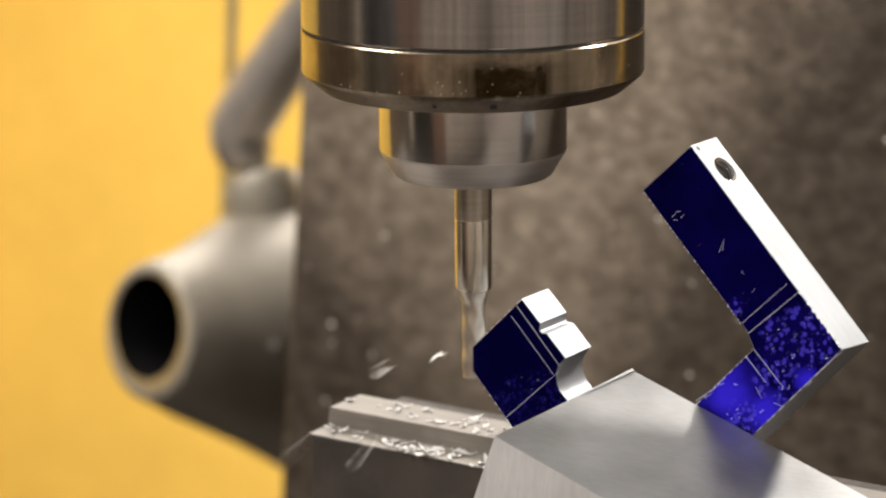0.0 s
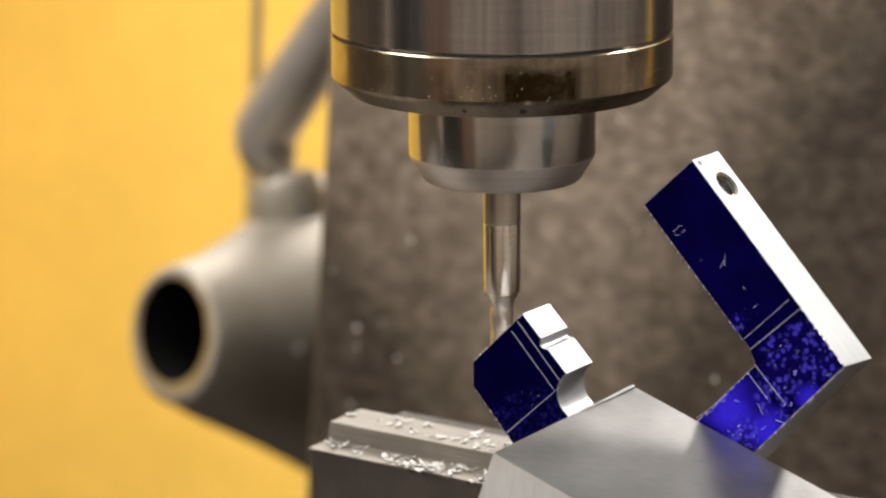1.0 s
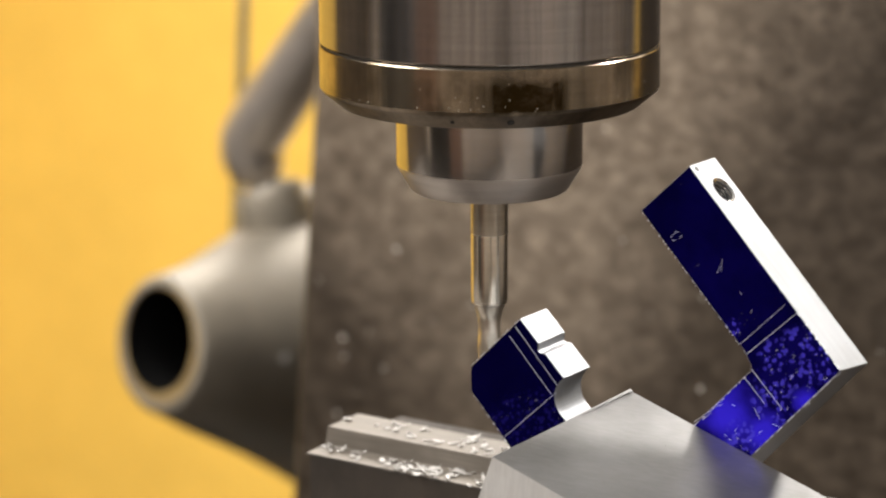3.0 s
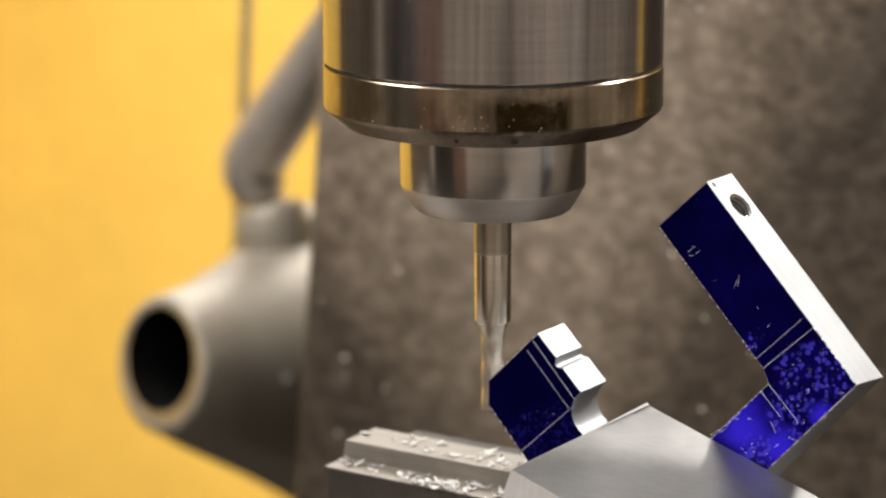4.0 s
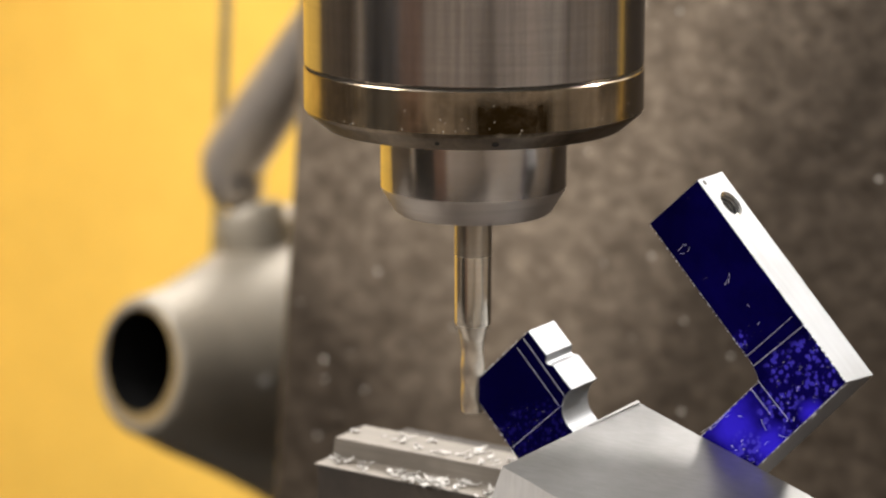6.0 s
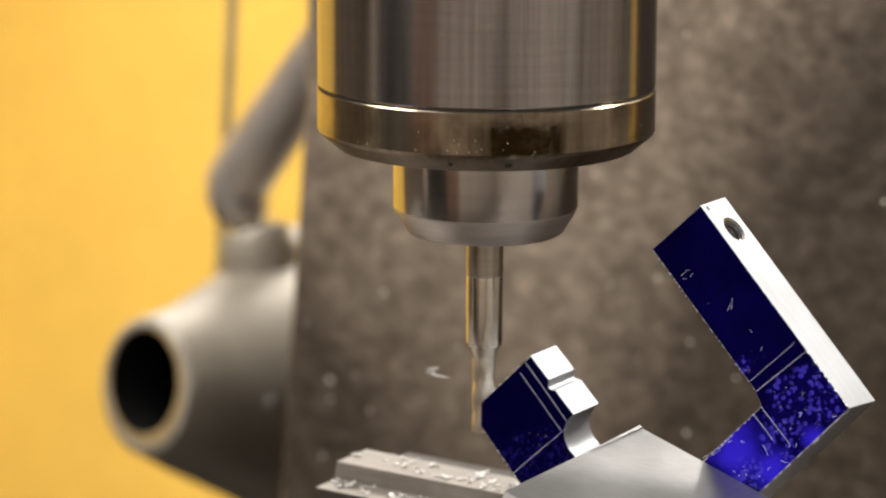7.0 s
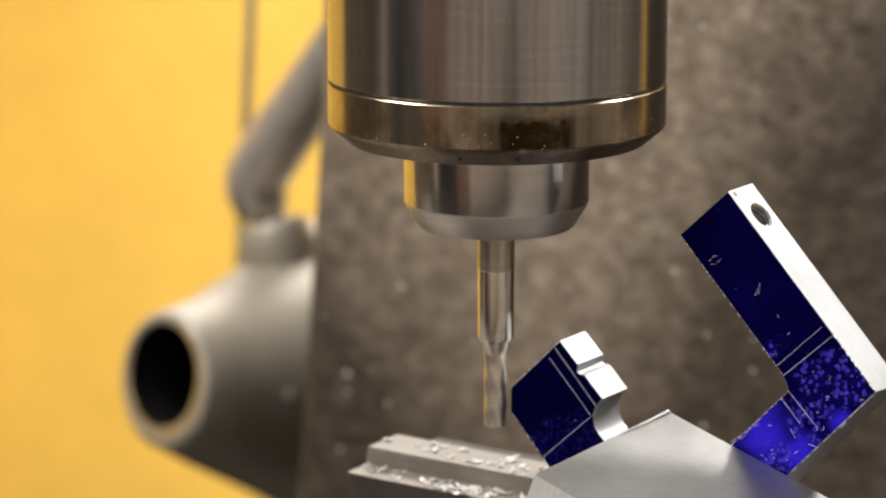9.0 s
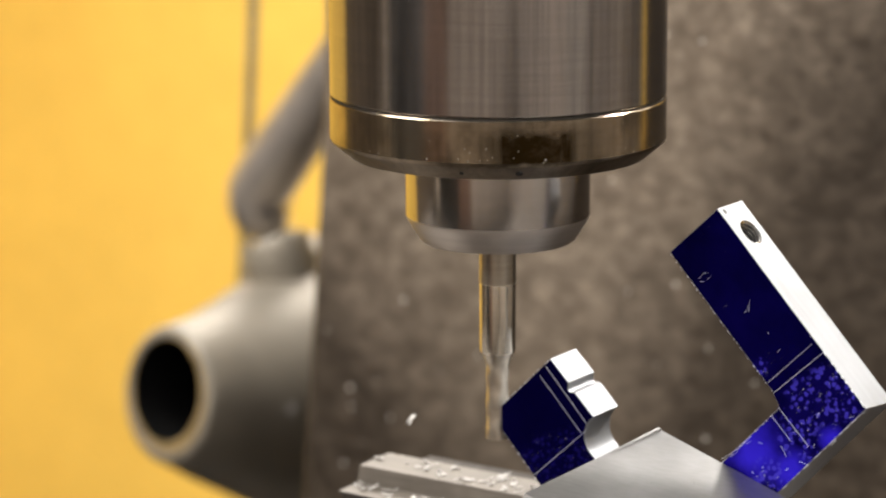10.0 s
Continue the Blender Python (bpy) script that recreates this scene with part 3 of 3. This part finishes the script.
def feed_boss():
    """Flared casting with an open bore, a short neck and a rounded lever above it."""
    boss = tagged(empty("lever_bracket"), "grey enamelled flared casting with open bore and lever", "bracket")
    segs = 64
    centres = [(-358, 297, -202.5), (-358, 299, -203), (-358, 303, -204), (-356, 322, -209), (-356, 348, -213.5), (-356, 375, -218), (-356, 400, -222.5), (-356, 425, -227)]
    radii = [(28.4, 28.4), (30, 30), (30.8, 30.8), (37.5, 37.2), (47, 46), (57, 55.5), (67, 65), (77, 75)]
    n0, n1 = Vector((-0.2, -0.96, 0.18)).normalized(), Vector((-0.1, -0.97, 0.2)).normalized()
    bm = bmesh.new()

    def ring(c, r, f):
        up = Vector((0, 0, 1))
        n = n0.lerp(n1, f).normalized()
        side = up.cross(n).normalized()
        top = n.cross(side)
        return [bm.verts.new(Vector(c) * MM + (side * math.cos(2 * math.pi * i / segs) * r[0] + top * math.sin(2 * math.pi * i / segs) * r[1]) * MM) for i in range(segs)]

    loops = [ring((-357.8, 297.6, -202.6), (25.2, 25.2), 0), ring((-358, 296.5, -202.3), (25.8, 25.8), 0)]
    loops += [ring(c, r, k / 7) for k, (c, r) in enumerate(zip(centres, radii))]
    for a, b in zip(loops, loops[1:]):
        for i in range(segs):
            j = (i + 1) % segs
            bm.faces.new((a[i], b[i], b[j], a[j]))
    part("body", bm, CAST_GREY, boss, "flared grey casting", smooth=50)
    side = Vector((0, 0, 1)).cross(n0).normalized()
    top = n0.cross(side)

    def circle(target, c, r):
        return [target.verts.new(c + (side * math.cos(2 * math.pi * i / segs) + top * math.sin(2 * math.pi * i / segs)) * r * MM) for i in range(segs)]

    mouth = Vector((-357.8, 297.6, -202.6)) * MM
    hole = mouth - side * 1.9 * MM + top * 1.6 * MM
    # off-centre ring added to carry that reflection as a crescent
    gleam_ring = bmesh.new()
    rims = [circle(gleam_ring, mouth, 25.2), circle(gleam_ring, hole, 22.6)]
    # bore wall and end cap, shade put into their black colour
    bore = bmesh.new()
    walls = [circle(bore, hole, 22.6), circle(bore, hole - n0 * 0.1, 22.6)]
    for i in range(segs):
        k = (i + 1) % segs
        gleam_ring.faces.new((rims[0][i], rims[0][k], rims[1][k], rims[1][i]))
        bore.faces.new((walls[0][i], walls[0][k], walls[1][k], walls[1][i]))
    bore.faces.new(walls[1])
    part("gleam_ring", gleam_ring, LIP_GLEAM, boss, "off-centre ring with the yellow wall's reflection in its colour")
    part("bore", bore, BORE_SHADE, boss, "bore with its deep shade painted black", smooth=60)
    V = lambda x, y, z: Vector((x, y, z)) * MM
    neck = [(-355.3, 402.5, -199.4, 20.1), (-359.0, 392.2, -178.7, 18.4), (-361.1, 386.0, -166.6, 17.4), (-363.2, 385.0, -158.5, 17.0), (-363.6, 385.0, -156.2, 16.9), (-363.7, 385.0, -155.8, 15.7), (-364.2, 385.0, -152.5, 15.5), (-364.6, 385.0, -150.3, 14.8), (-364.9, 385.0, -149.2, 13.2), (-365.0, 385.0, -149.1, 4.7)]
    part("neck", tube([V(*p[:3]) for p in neck], [p[3] * MM for p in neck], 40), CAST_GREY, boss, "short round neck with a raised lip", smooth=40)
    bar = [(-365.9, -149.6, 0.8), (-366.3, -148.9, 4.8), (-367.4, -147.0, 8.7), (-369.5, -143.8, 11.8), (-372.2, -139.6, 13.9), (-374.5, -134.9, 14.8), (-374.4, -129.1, 15.0), (-370.7, -123.5, 14.9), (-362.9, -113.4, 14.7), (-345.6, -91.2, 14.1), (-327.1, -67.8, 13.5), (-303.3, -37.8, 12.8)]
    part("lever", tube([V(x, 385, z) for x, z, r in bar], [r * MM for x, z, r in bar], 40), LEVER, boss, "thick bent lever of worn bare steel", smooth=60)
    part("bracket_arm", box(-0.34, 0.4, -0.29, -0.21, 0.5, -0.19), CAST_GREY, boss, bevel=0.01)
    rod = tagged(finish("vertical_rod", tube([V(-420.5, 430, -195), V(-407, 430, 0), V(-390, 430, 300), V(-390, 430, 1615)], [0.0027] * 4, 20), ROD, smooth=50), "thin dull metal rod hanging behind the bracket", "rod")
    return boss


# ---------------------------------------------------------------- on the table
def machine_table():
    t = tagged(empty("machine_table"), "dull iron machine table under the vise", "machine table")
    part("top", box(-0.45, -0.24, -0.30, 0.45, 0.05, -0.23), TABLE_STEEL, t, bevel=0.003)
    part("pedestal", box(-0.16, -0.17, FLOOR_Z + 0.05, 0.16, 0.03, -0.301), CAST_GREY, t, bevel=0.01)
    return t


def milling_vise():
    v = tagged(empty("milling_vise"), "dark iron milling vise with stepped ground jaw full of chips", "vise")
    part("base", box(-0.06, -0.15, -0.2299, 0.17, 0.035, -0.185), JAW_DARK, v, bevel=0.004)
    part("jaw_body", box(-0.0486, -0.0131, -0.1849, 0.165, 0.03, -0.1176), JAW_DARK, v, "dark iron jaw block", bevel=0.0006)
    o = [Vector((0, -13.35, -117.55)), Vector((0, -13.35, -117.25)), Vector((0, -4.75, -117.15)), Vector((0, -4.7, -111.95)), Vector((0, 9.4, -111.9)), Vector((0, 9.4, -117.55))]
    bm = prism([p * MM for p in o], Vector((-49.3, 0, 0)) * MM, Vector((166, 0, 0)) * MM)
    for vert in bm.verts:
        if vert.co.x < 0:
            vert.co.x += (0.9 * MM if vert.co.z > -0.1125 else 0)
    part("jaw_plate", bm, JAW, v, "stepped pale ground steel jaw plate", bevel=0.0004)
    return v


def clamp_block():
    """Bevelled aluminium block that presses the part against the vise jaw."""
    apex, corner = Vector((49.8, -13.45, -84.5)), Vector((35.77, -53.93, -93.25))
    run = Vector((0.9485, 0.0, -0.3168))
    down = Vector((-0.3, -0.12, -1.0))
    top = [apex, corner, corner + run * 105, apex + run * 105]
    base_z = -184.8
    bm = bmesh.new()
    hi = [bm.verts.new(p * MM) for p in top]
    lo = [bm.verts.new((p + down * ((base_z - p.z) / -1.0)) * MM) for p in top]
    bm.faces.new(hi)
    bm.faces.new(lo)
    for i in range(4):
        bm.faces.new((hi[i], hi[(i + 1) % 4], lo[(i + 1) % 4], lo[i])).material_index = 1
    # a thin burr stands along the edge by the apex
    along = corner - apex
    side = along.cross(run).normalized()
    side = side if side.z > 0 else -side
    lip = [apex + along * 0.0, apex + along * 0.36, apex + along * 0.36 + run * 0.5, apex + run * 0.9]
    foot = [bm.verts.new((p + side * 0.02) * MM) for p in lip]
    crest = [bm.verts.new((p + side * h) * MM) for p, h in zip(lip, (0.55, 0.12, 0.1, 0.4))]
    bm.faces.new(foot)
    bm.faces.new(crest)
    for i in range(4):
        bm.faces.new((foot[i], foot[(i + 1) % 4], crest[(i + 1) % 4], crest[i]))
    return tagged(finish("clamp_block", bm, [SLAB_ALU, SLAB_SIDE], bevel=0.0003), "brushed bare aluminium clamping block with sharp sloping top", "clamp block")


def workpiece():
    """Aluminium part standing at about 45 degrees, its face coated with blue layout dye."""
    part_root = tagged(empty("workpiece"), "milled aluminium part with blue layout-dyed face and scribed lines", "workpiece")
    yf, yb = -12.86, -0.16
    left = [(2.8, -92.1), (2.8, -85.7), (17.7, -71.0), (23.25, -76.6), (23.05, -78.5), (23.6, -78.95), (25.2, -79.0), (30.7, -84.6)]
    cx, cz, r = 34.3, -89.7, 6.25
    a0, a1 = math.atan2(-84.6 - cz, 30.7 - cx), math.atan2(-94.8 - cz, 30.5 - cx)
    if a1 < 0:
        a1 += 2 * math.pi
    arc = [(cx + r * math.cos(a0 + (a1 - a0) * k / 14), cz + r * math.sin(a0 + (a1 - a0) * k / 14)) for k in range(1, 15)]
    rest = [(37.5, -102.3), (44, -107.0), (53.3, -105.6), (81.2, -75.9), (82.3, -74.9), (82.4, -73.6), (80.6, -70.2), (51.9, -39.3), (65.0, -26.9), (105.9, -71.2), (68.4, -111.8), (20.7, -111.8)]
    outline = left + arc + rest
    bm = bmesh.new()
    f = [bm.verts.new((x * MM, yf * MM, z * MM)) for x, z in outline]
    # the long lower side is not quite square: its far edge stands out a little
    lean = {(105.9, -71.2): (1.0, -0.9), (68.4, -111.8): (0.9, -0.85)}
    b = [bm.verts.new(((x + lean.get((x, z), (0, 0))[0]) * MM, yb * MM, (z + lean.get((x, z), (0, 0))[1]) * MM)) for x, z in outline]
    front = bm.faces.new(f)
    bm.faces.new(list(reversed(b)))
    n = len(outline)
    hole_side = outline.index((65.0, -26.9))
    for i in range(n):
        if i != hole_side:
            j = (i + 1) % n
            bm.faces.new((f[i], b[i], b[j], f[j]))
    # the long side with its threaded hole
    i, j = hole_side, (hole_side + 1) % n
    s = Vector((105.9 - 65.0, 0, -71.2 + 26.9)).normalized()
    inward = Vector((s.z, 0, -s.x))
    centre = Vector((65.0, 0, -26.9)) + s * 8.6 + Vector((0, -6.2, 0))
    hole, segs = [], 32
    for k in range(segs):
        a = 2 * math.pi * k / segs
        hole.append(bm.verts.new((centre + s * 3.5 * math.cos(a) + Vector((0, 1, 0)) * 3.5 * math.sin(a)) * MM))
    loop = [bm.edges.new((hole[k], hole[(k + 1) % segs])) for k in range(segs)]

    def edge(p, q):
        return bm.edges.get((p, q)) or bm.edges.new((p, q))

    rim = [edge(f[i], b[i]), edge(b[i], b[j]), edge(b[j], f[j]), edge(f[j], f[i])]
    bmesh.ops.triangle_fill(bm, use_beauty=True, edges=rim + loop)
    prev = hole
    for depth, rad in ((0.35, 2.75), (0.8, 3.3), (1.25, 2.6), (1.7, 3.3), (2.15, 2.6), (2.6, 3.3), (3.05, 2.6), (3.5, 3.3), (3.95, 2.6), (4.4, 3.3), (4.85, 2.6), (12.0, 2.6)):
        cur = []
        for k in range(segs):
            a = 2 * math.pi * k / segs
            cur.append(bm.verts.new((centre + inward * (depth + 0.4 * k / segs) + s * rad * math.cos(a) + Vector((0, 1, 0)) * rad * math.sin(a)) * MM))
        for k in range(segs):
            m = (k + 1) % segs
            bm.faces.new((prev[k], prev[m], cur[m], cur[k])).material_index = 2
        prev = cur
    bm.faces.new(prev).material_index = 2
    front.material_index = 1
    body = part("body", bm, [PART_ALU, DYE, THREAD], part_root, "bare bright sides and blue dyed face", bevel=0.00018, segs=1)
    lines = [((16.3, -73.2), (28.7, -86.7), 0.3), ((14.6, -76.0), (27.0, -89.3), 0.24), ((13.0, -102.8), (28.4, -88.5), 0.22), ((79.6, -68.5), (91.1, -57.3), 0.22), ((81.3, -70.8), (94.1, -59.0), 0.28), ((81.0, -76.8), (86.2, -82.2), 0.24), ((82.6, -74.3), (90.9, -82.7), 0.26)]
    for (xa, za), (xb, zb), w in lines:
        a, c = Vector((xa, yf, za)), Vector((xb, yf, zb))
        d = (c - a).normalized()
        side = Vector((-d.z, 0, d.x)) * w * 0.21
        o = [(a + side) * MM, (c + side * 0.7) * MM, (c - side * 0.7) * MM, (a - side) * MM]
        part("scribe_line", prism(o, Vector((0, -0.06 * MM, 0)), Vector((0, 0.05 * MM, 0))), SCRIBE, part_root, "thin bare scribed line")
    scuffs = [((60.2, -44.9), (61.5, -43.6)), ((61.3, -43.4), (62.6, -43.3)), ((62.6, -44.9), (63.4, -43.9)), ((60.6, -45.6), (61.9, -45.5)), ((73.0, -52.0), (73.8, -50.0)), ((74.0, -51.4), (74.2, -48.6))]
    scuffs += [((93.0, -75.3), (93.6, -74.1)), ((93.6, -74.1), (92.6, -74.5)), ((101.5, -74.0), (102.7, -73.5)), ((105.0, -72.6), (105.8, -71.8)), ((74.1, -84.7), (75.2, -84.1)), ((77.5, -83.9), (78.7, -84.0)), ((97.9, -80.6), (98.1, -79.2)), ((88.5, -86.9), (90.9, -87.4)), ((84.9, -89.9), (85.8, -89.0)), ((75.8, -91.6), (76.4, -92.0)), ((92.3, -82.9), (92.5, -81.8)), ((90.5, -83.2), (90.9, -82.6)), ((78.5, -90.3), (79.1, -89.6)), ((82.1, -60.5), (82.7, -59.6)), ((79.2, -55.9), (79.7, -56.4)), ((67.4, -89.8), (71.0, -86.9)), ((69.8, -88.8), (72.0, -86.9)), ((71.7, -86.7), (75.6, -82.5)), ((83.6, -83.8), (85.1, -86.3)), ((81.0, -96.1), (82.0, -96.3)), ((77.0, -92.5), (77.6, -92.7)), ((97.0, -81.6), (98.4, -80.0))]
    for (xa, za), (xb, zb) in scuffs:
        a, c = Vector((xa, yf, za)), Vector((xb, yf, zb))
        d = (c - a).normalized()
        side = Vector((-d.z, 0, d.x)) * 0.045
        part("scuff", prism([(a + side) * MM, (c + side * 0.4) * MM, (c - side * 0.4) * MM, (a - side) * MM], Vector((0, -0.05 * MM, 0)), Vector((0, 0.05 * MM, 0))), SCRIBE, part_root, "short bare scuff in the dye")
    # dye chipped off in a dotted line along the edges
    rng = random.Random(12)
    rims = [((51.9, -39.3), (80.6, -70.2), 34, 0.28), ((81.4, -76.1), (66.5, -91.8), 14, 0.4), ((105.7, -71.4), (84.0, -94.9), 16, 0.85), ((94.0, -58.6), (105.6, -71.2), 8, 0.3), ((3.1, -92.2), (13.5, -103.6), 7, 0.3), ((2.9, -85.6), (17.6, -71.2), 12, 0.6)]
    for (xa, za), (xb, zb), count, fill in rims:
        a, c = Vector((xa, yf, za)), Vector((xb, yf, zb))
        d = (c - a).normalized()
        inner = Vector((-d.z, 0, d.x))
        for k in range(count):
            p = a.lerp(c, (k + rng.random()) / count)
            q = p + d * (c - a).length / count * fill * rng.uniform(0.5, 1.3)
            w = inner * rng.uniform(0.05, 0.11)
            part("scuff", prism([(p + w) * MM, (q + w * 0.5) * MM, (q - w) * MM, (p - w * 0.6) * MM], Vector((0, -0.05 * MM, 0)), Vector((0, 0.05 * MM, 0))), SCRIBE, part_root, "short bare scuff in the dye")
    # small dark mark on the top corner
    mark = lathe([(0.75, 0.05), (0.75, -0.05)], 20)
    bmesh.ops.transform(mark, matrix=Matrix.Translation(Vector((65.9, -10.9, -27.9)) * MM) @ Vector((-inward.x, 0, -inward.z)).to_track_quat("Z", "Y").to_matrix().to_4x4(), verts=mark.verts)
    part("ink_mark", mark, SEAM, part_root, "small dark ink mark")
    return part_root


def curl(rng, length, width, radius, flat=0.7):
    """One curled chip: a thin twisted strip."""
    bm = bmesh.new()
    rows = []
    steps = 9
    total = length / radius
    for k in range(steps + 1):
        s = k / steps
        a = s * total
        rr = radius * (1 + 0.5 * s)
        w = width * (0.35 + 0.65 * math.sin(math.pi * min(1, 0.12 + 0.8 * s)))
        c = Vector((rr * math.sin(a), s * length * 0.25, rr * (1 - math.cos(a)) * flat))
        tilt = rng.uniform(-0.25, 0.25)
        out = Vector((-math.sin(a), 0, math.cos(a) * flat)).normalized() * 0.00012
        p, q = c + Vector((0, -w / 2, tilt * w)), c + Vector((0, w / 2, -tilt * w))
        rows.append([bm.verts.new(v) for v in (p, q, q + out, p + out)])
    for a, b in zip(rows, rows[1:]):
        for k in range(4):
            bm.faces.new((a[k], a[(k + 1) % 4], b[(k + 1) % 4], b[k]))
    bm.faces.new(rows[0])
    bm.faces.new(rows[-1])
    return bm


def swarf():
    """Loose chips lying on the two steps of the jaw."""
    rng = random.Random(5)
    all_bm = bmesh.new()
    spots = []
    for k in range(60):
        x = 22 - abs(rng.gauss(0, 1)) * 24
        if x < -47:
            continue
        spots.append((x, rng.uniform(-3.5, 7), -111.85))
    for k in range(100):
        x = 20 - abs(rng.gauss(0, 1)) * 30
        if x < -47:
            continue
        spots.append((x, rng.uniform(-13.6, -6), -117.1))
    # a few crumbs on the clamping block
    for x, y in ((66, -24), (73, -41), (57, -45), (99, -15), (84, -33)):
        spots.append((x, y, -84.45 - (0.303 * (x - 49.8) - 0.302 * (y + 13.45)) / 0.904))
    for x, y, z in spots:
        small = 0.22 if z > -111 else 1.0
        c = curl(rng, small * rng.uniform(1.1, 3.8) * MM, small * rng.uniform(0.5, 1.6) * MM, small * rng.uniform(1.2, 3.2) * MM, 0.3)
        m = Matrix.Translation(Vector((x, y, z)) * MM) @ Euler((rng.uniform(-0.25, 0.25), rng.uniform(-0.2, 0.2), rng.uniform(0, 6.28))).to_matrix().to_4x4()
        bmesh.ops.transform(c, matrix=m, verts=c.verts)
        low = min(v.co.z for v in c.verts)
        bmesh.ops.translate(c, vec=(0, 0, z * MM - low), verts=c.verts)
        me = bpy.data.meshes.new("chip")
        c.to_mesh(me)
        c.free()
        all_bm.from_mesh(me)
        bpy.data.meshes.remove(me)
    return tagged(finish("metal_chips", all_bm, CHIP), "loose curled bright aluminium chips lying on the vise jaw", "metal chips", kind="stuff")


def flying_chip(seed, length):
    rng = random.Random(seed)
    return tagged(finish("flying_chip", curl(rng, length * MM, 1.1 * MM, rng.uniform(1.6, 2.8) * MM), CHIP), "thin curled bright aluminium chip thrown off the cutter", "chip", "flying chips")


def stuck_chip():
    """A bright chip stuck to the side of the bracket."""
    bm = curl(random.Random(3), 6 * MM, 3.4 * MM, 2.6 * MM, 0.3)
    m = Matrix.Translation((-0.3155, 0.3252, -0.2098)) @ Vector((0.951, -0.299, 0.077)).to_track_quat("Z", "Y").to_matrix().to_4x4()
    bmesh.ops.transform(bm, matrix=m, verts=bm.verts)
    return tagged(finish("stuck_chip", bm, CHIP), "small bright aluminium chip stuck to the bracket", "chip")


room()
stuck_chip()
column = machine_column()
bracket = feed_boss()
head, nose_part = milling_head()
mill = end_mill()
table = machine_table()
vise = milling_vise()
block = clamp_block()
piece = workpiece()
chips = swarf()


# ---------------------------------------------------------------- what moves
# a moment and the place through which each chip flies then, in seconds and mm
FLIGHTS = [
    (0, -6.1, -3.5, -89.8),
    (0, -27.2, 1.2, -97.9),
    (0, -34.0, -30.0, -115.6),
    (0, -29.5, -11.3, -117.5),
    (0.2, -8.4, -4.7, -89.5),
    (0.2, -52.9, -30.0, -85.4),
    (0.3, -52.3, 6.8, -104.5),
    (0.3, -13.2, 6.9, -92.3),
    (1.5, -21.3, -16.2, -91.4),
    (1.5, -65.0, -30.0, -110.8),
    (1.5, -17.4, -15.0, -86.9),
    (1.5, -28.6, -15.0, -96.7),
    (1.5, -46.2, -15.0, -98.0),
    (1.5, -37.3, -15.0, -95.1),
    (1.5, -9.8, -15.0, -84.7),
    (1.6, -41.6, -30.0, -89.1),
    (1.7, -13.8, -13.8, -90.3),
    (3.8, -37.2, -18.5, -100.7),
    (4.2, -22.5, -6.8, -89.8),
    (4.2, 4.8, -19.1, -80.7),
    (4.3, -12.4, -6.3, -54.4),
    (4.4, -31.4, -0.5, -93.0),
    (4.6, -43.6, -30.0, -100.1),
    (6.8, -3.0, -11.6, -89.0),
    (7, -14.4, 0.3, -80.1),
    (9.7, 45.0, -2.3, -44.1),
    (9.8, -11.4, -19.3, -83.1),
    (10, -23.8, -3.2, -91.7),
]


flyers = [flying_chip(40 + k, 5.0 + 3.5 * ((k * 7) % 5) / 4) for k in range(len(FLIGHTS))]


def flight(k):
    """Rows for one chip: it lies on the jaw behind the part, is thrown off the cutter, and drops on the table."""
    t, x, y, z = FLIGHTS[k]
    rng = random.Random(90 + k)
    rest = Vector((19 + rng.uniform(-3, 12), 3 + rng.uniform(-1.5, 3.5), -111.6)) * MM
    off = Vector((1.5, -1.0, -88.0)) * MM
    seen = Vector((x, y, z)) * MM
    land = Vector((-95 - rng.uniform(0, 120), -60 - rng.uniform(0, 70), -229.6)) * MM
    if x > 40:
        land.x = 0.19
    turn = [rng.uniform(0, 360) for _ in range(3)]
    rate = [rng.uniform(-70, 70) for _ in range(3)]

    def at(p, n):
        return pose(*p, *(a + r * n for a, r in zip(turn, rate)))

    rows = []
    if t > 0.15:
        rows += [(0, at(rest, 0)), (t - 0.1334, at(rest, 0)), (t - 0.1, at(off, 1))]
    v = (seen - off) / 0.1
    for n in range(0, 4):
        dt = n / 30
        p = seen + v * dt + Vector((0, 0, -4.9 * dt * dt))
        if t + dt <= 10:
            rows.append((t + dt, at(p, 2 + n)))
    if t + 0.3 < 10:
        rows += [(t + 0.3, at(land, 6)), (10, at(land, 6))]
    return rows


def motions():
    for k, chip in enumerate(flyers):
        walk(chip, flight(k))
    ride = [(t, pose(x, y, z)) for t, x, y, z in TABLE_ROWS]
    for thing in (table, vise, block, piece, chips):
        walk(thing, ride)
    steps = 300
    spin_rows = [(k / 30, pose(0, 0, 0, 0, 0, -79 * k)) for k in range(steps + 1)]
    walk(mill, spin_rows)
    walk(nose_part, spin_rows)


motions()
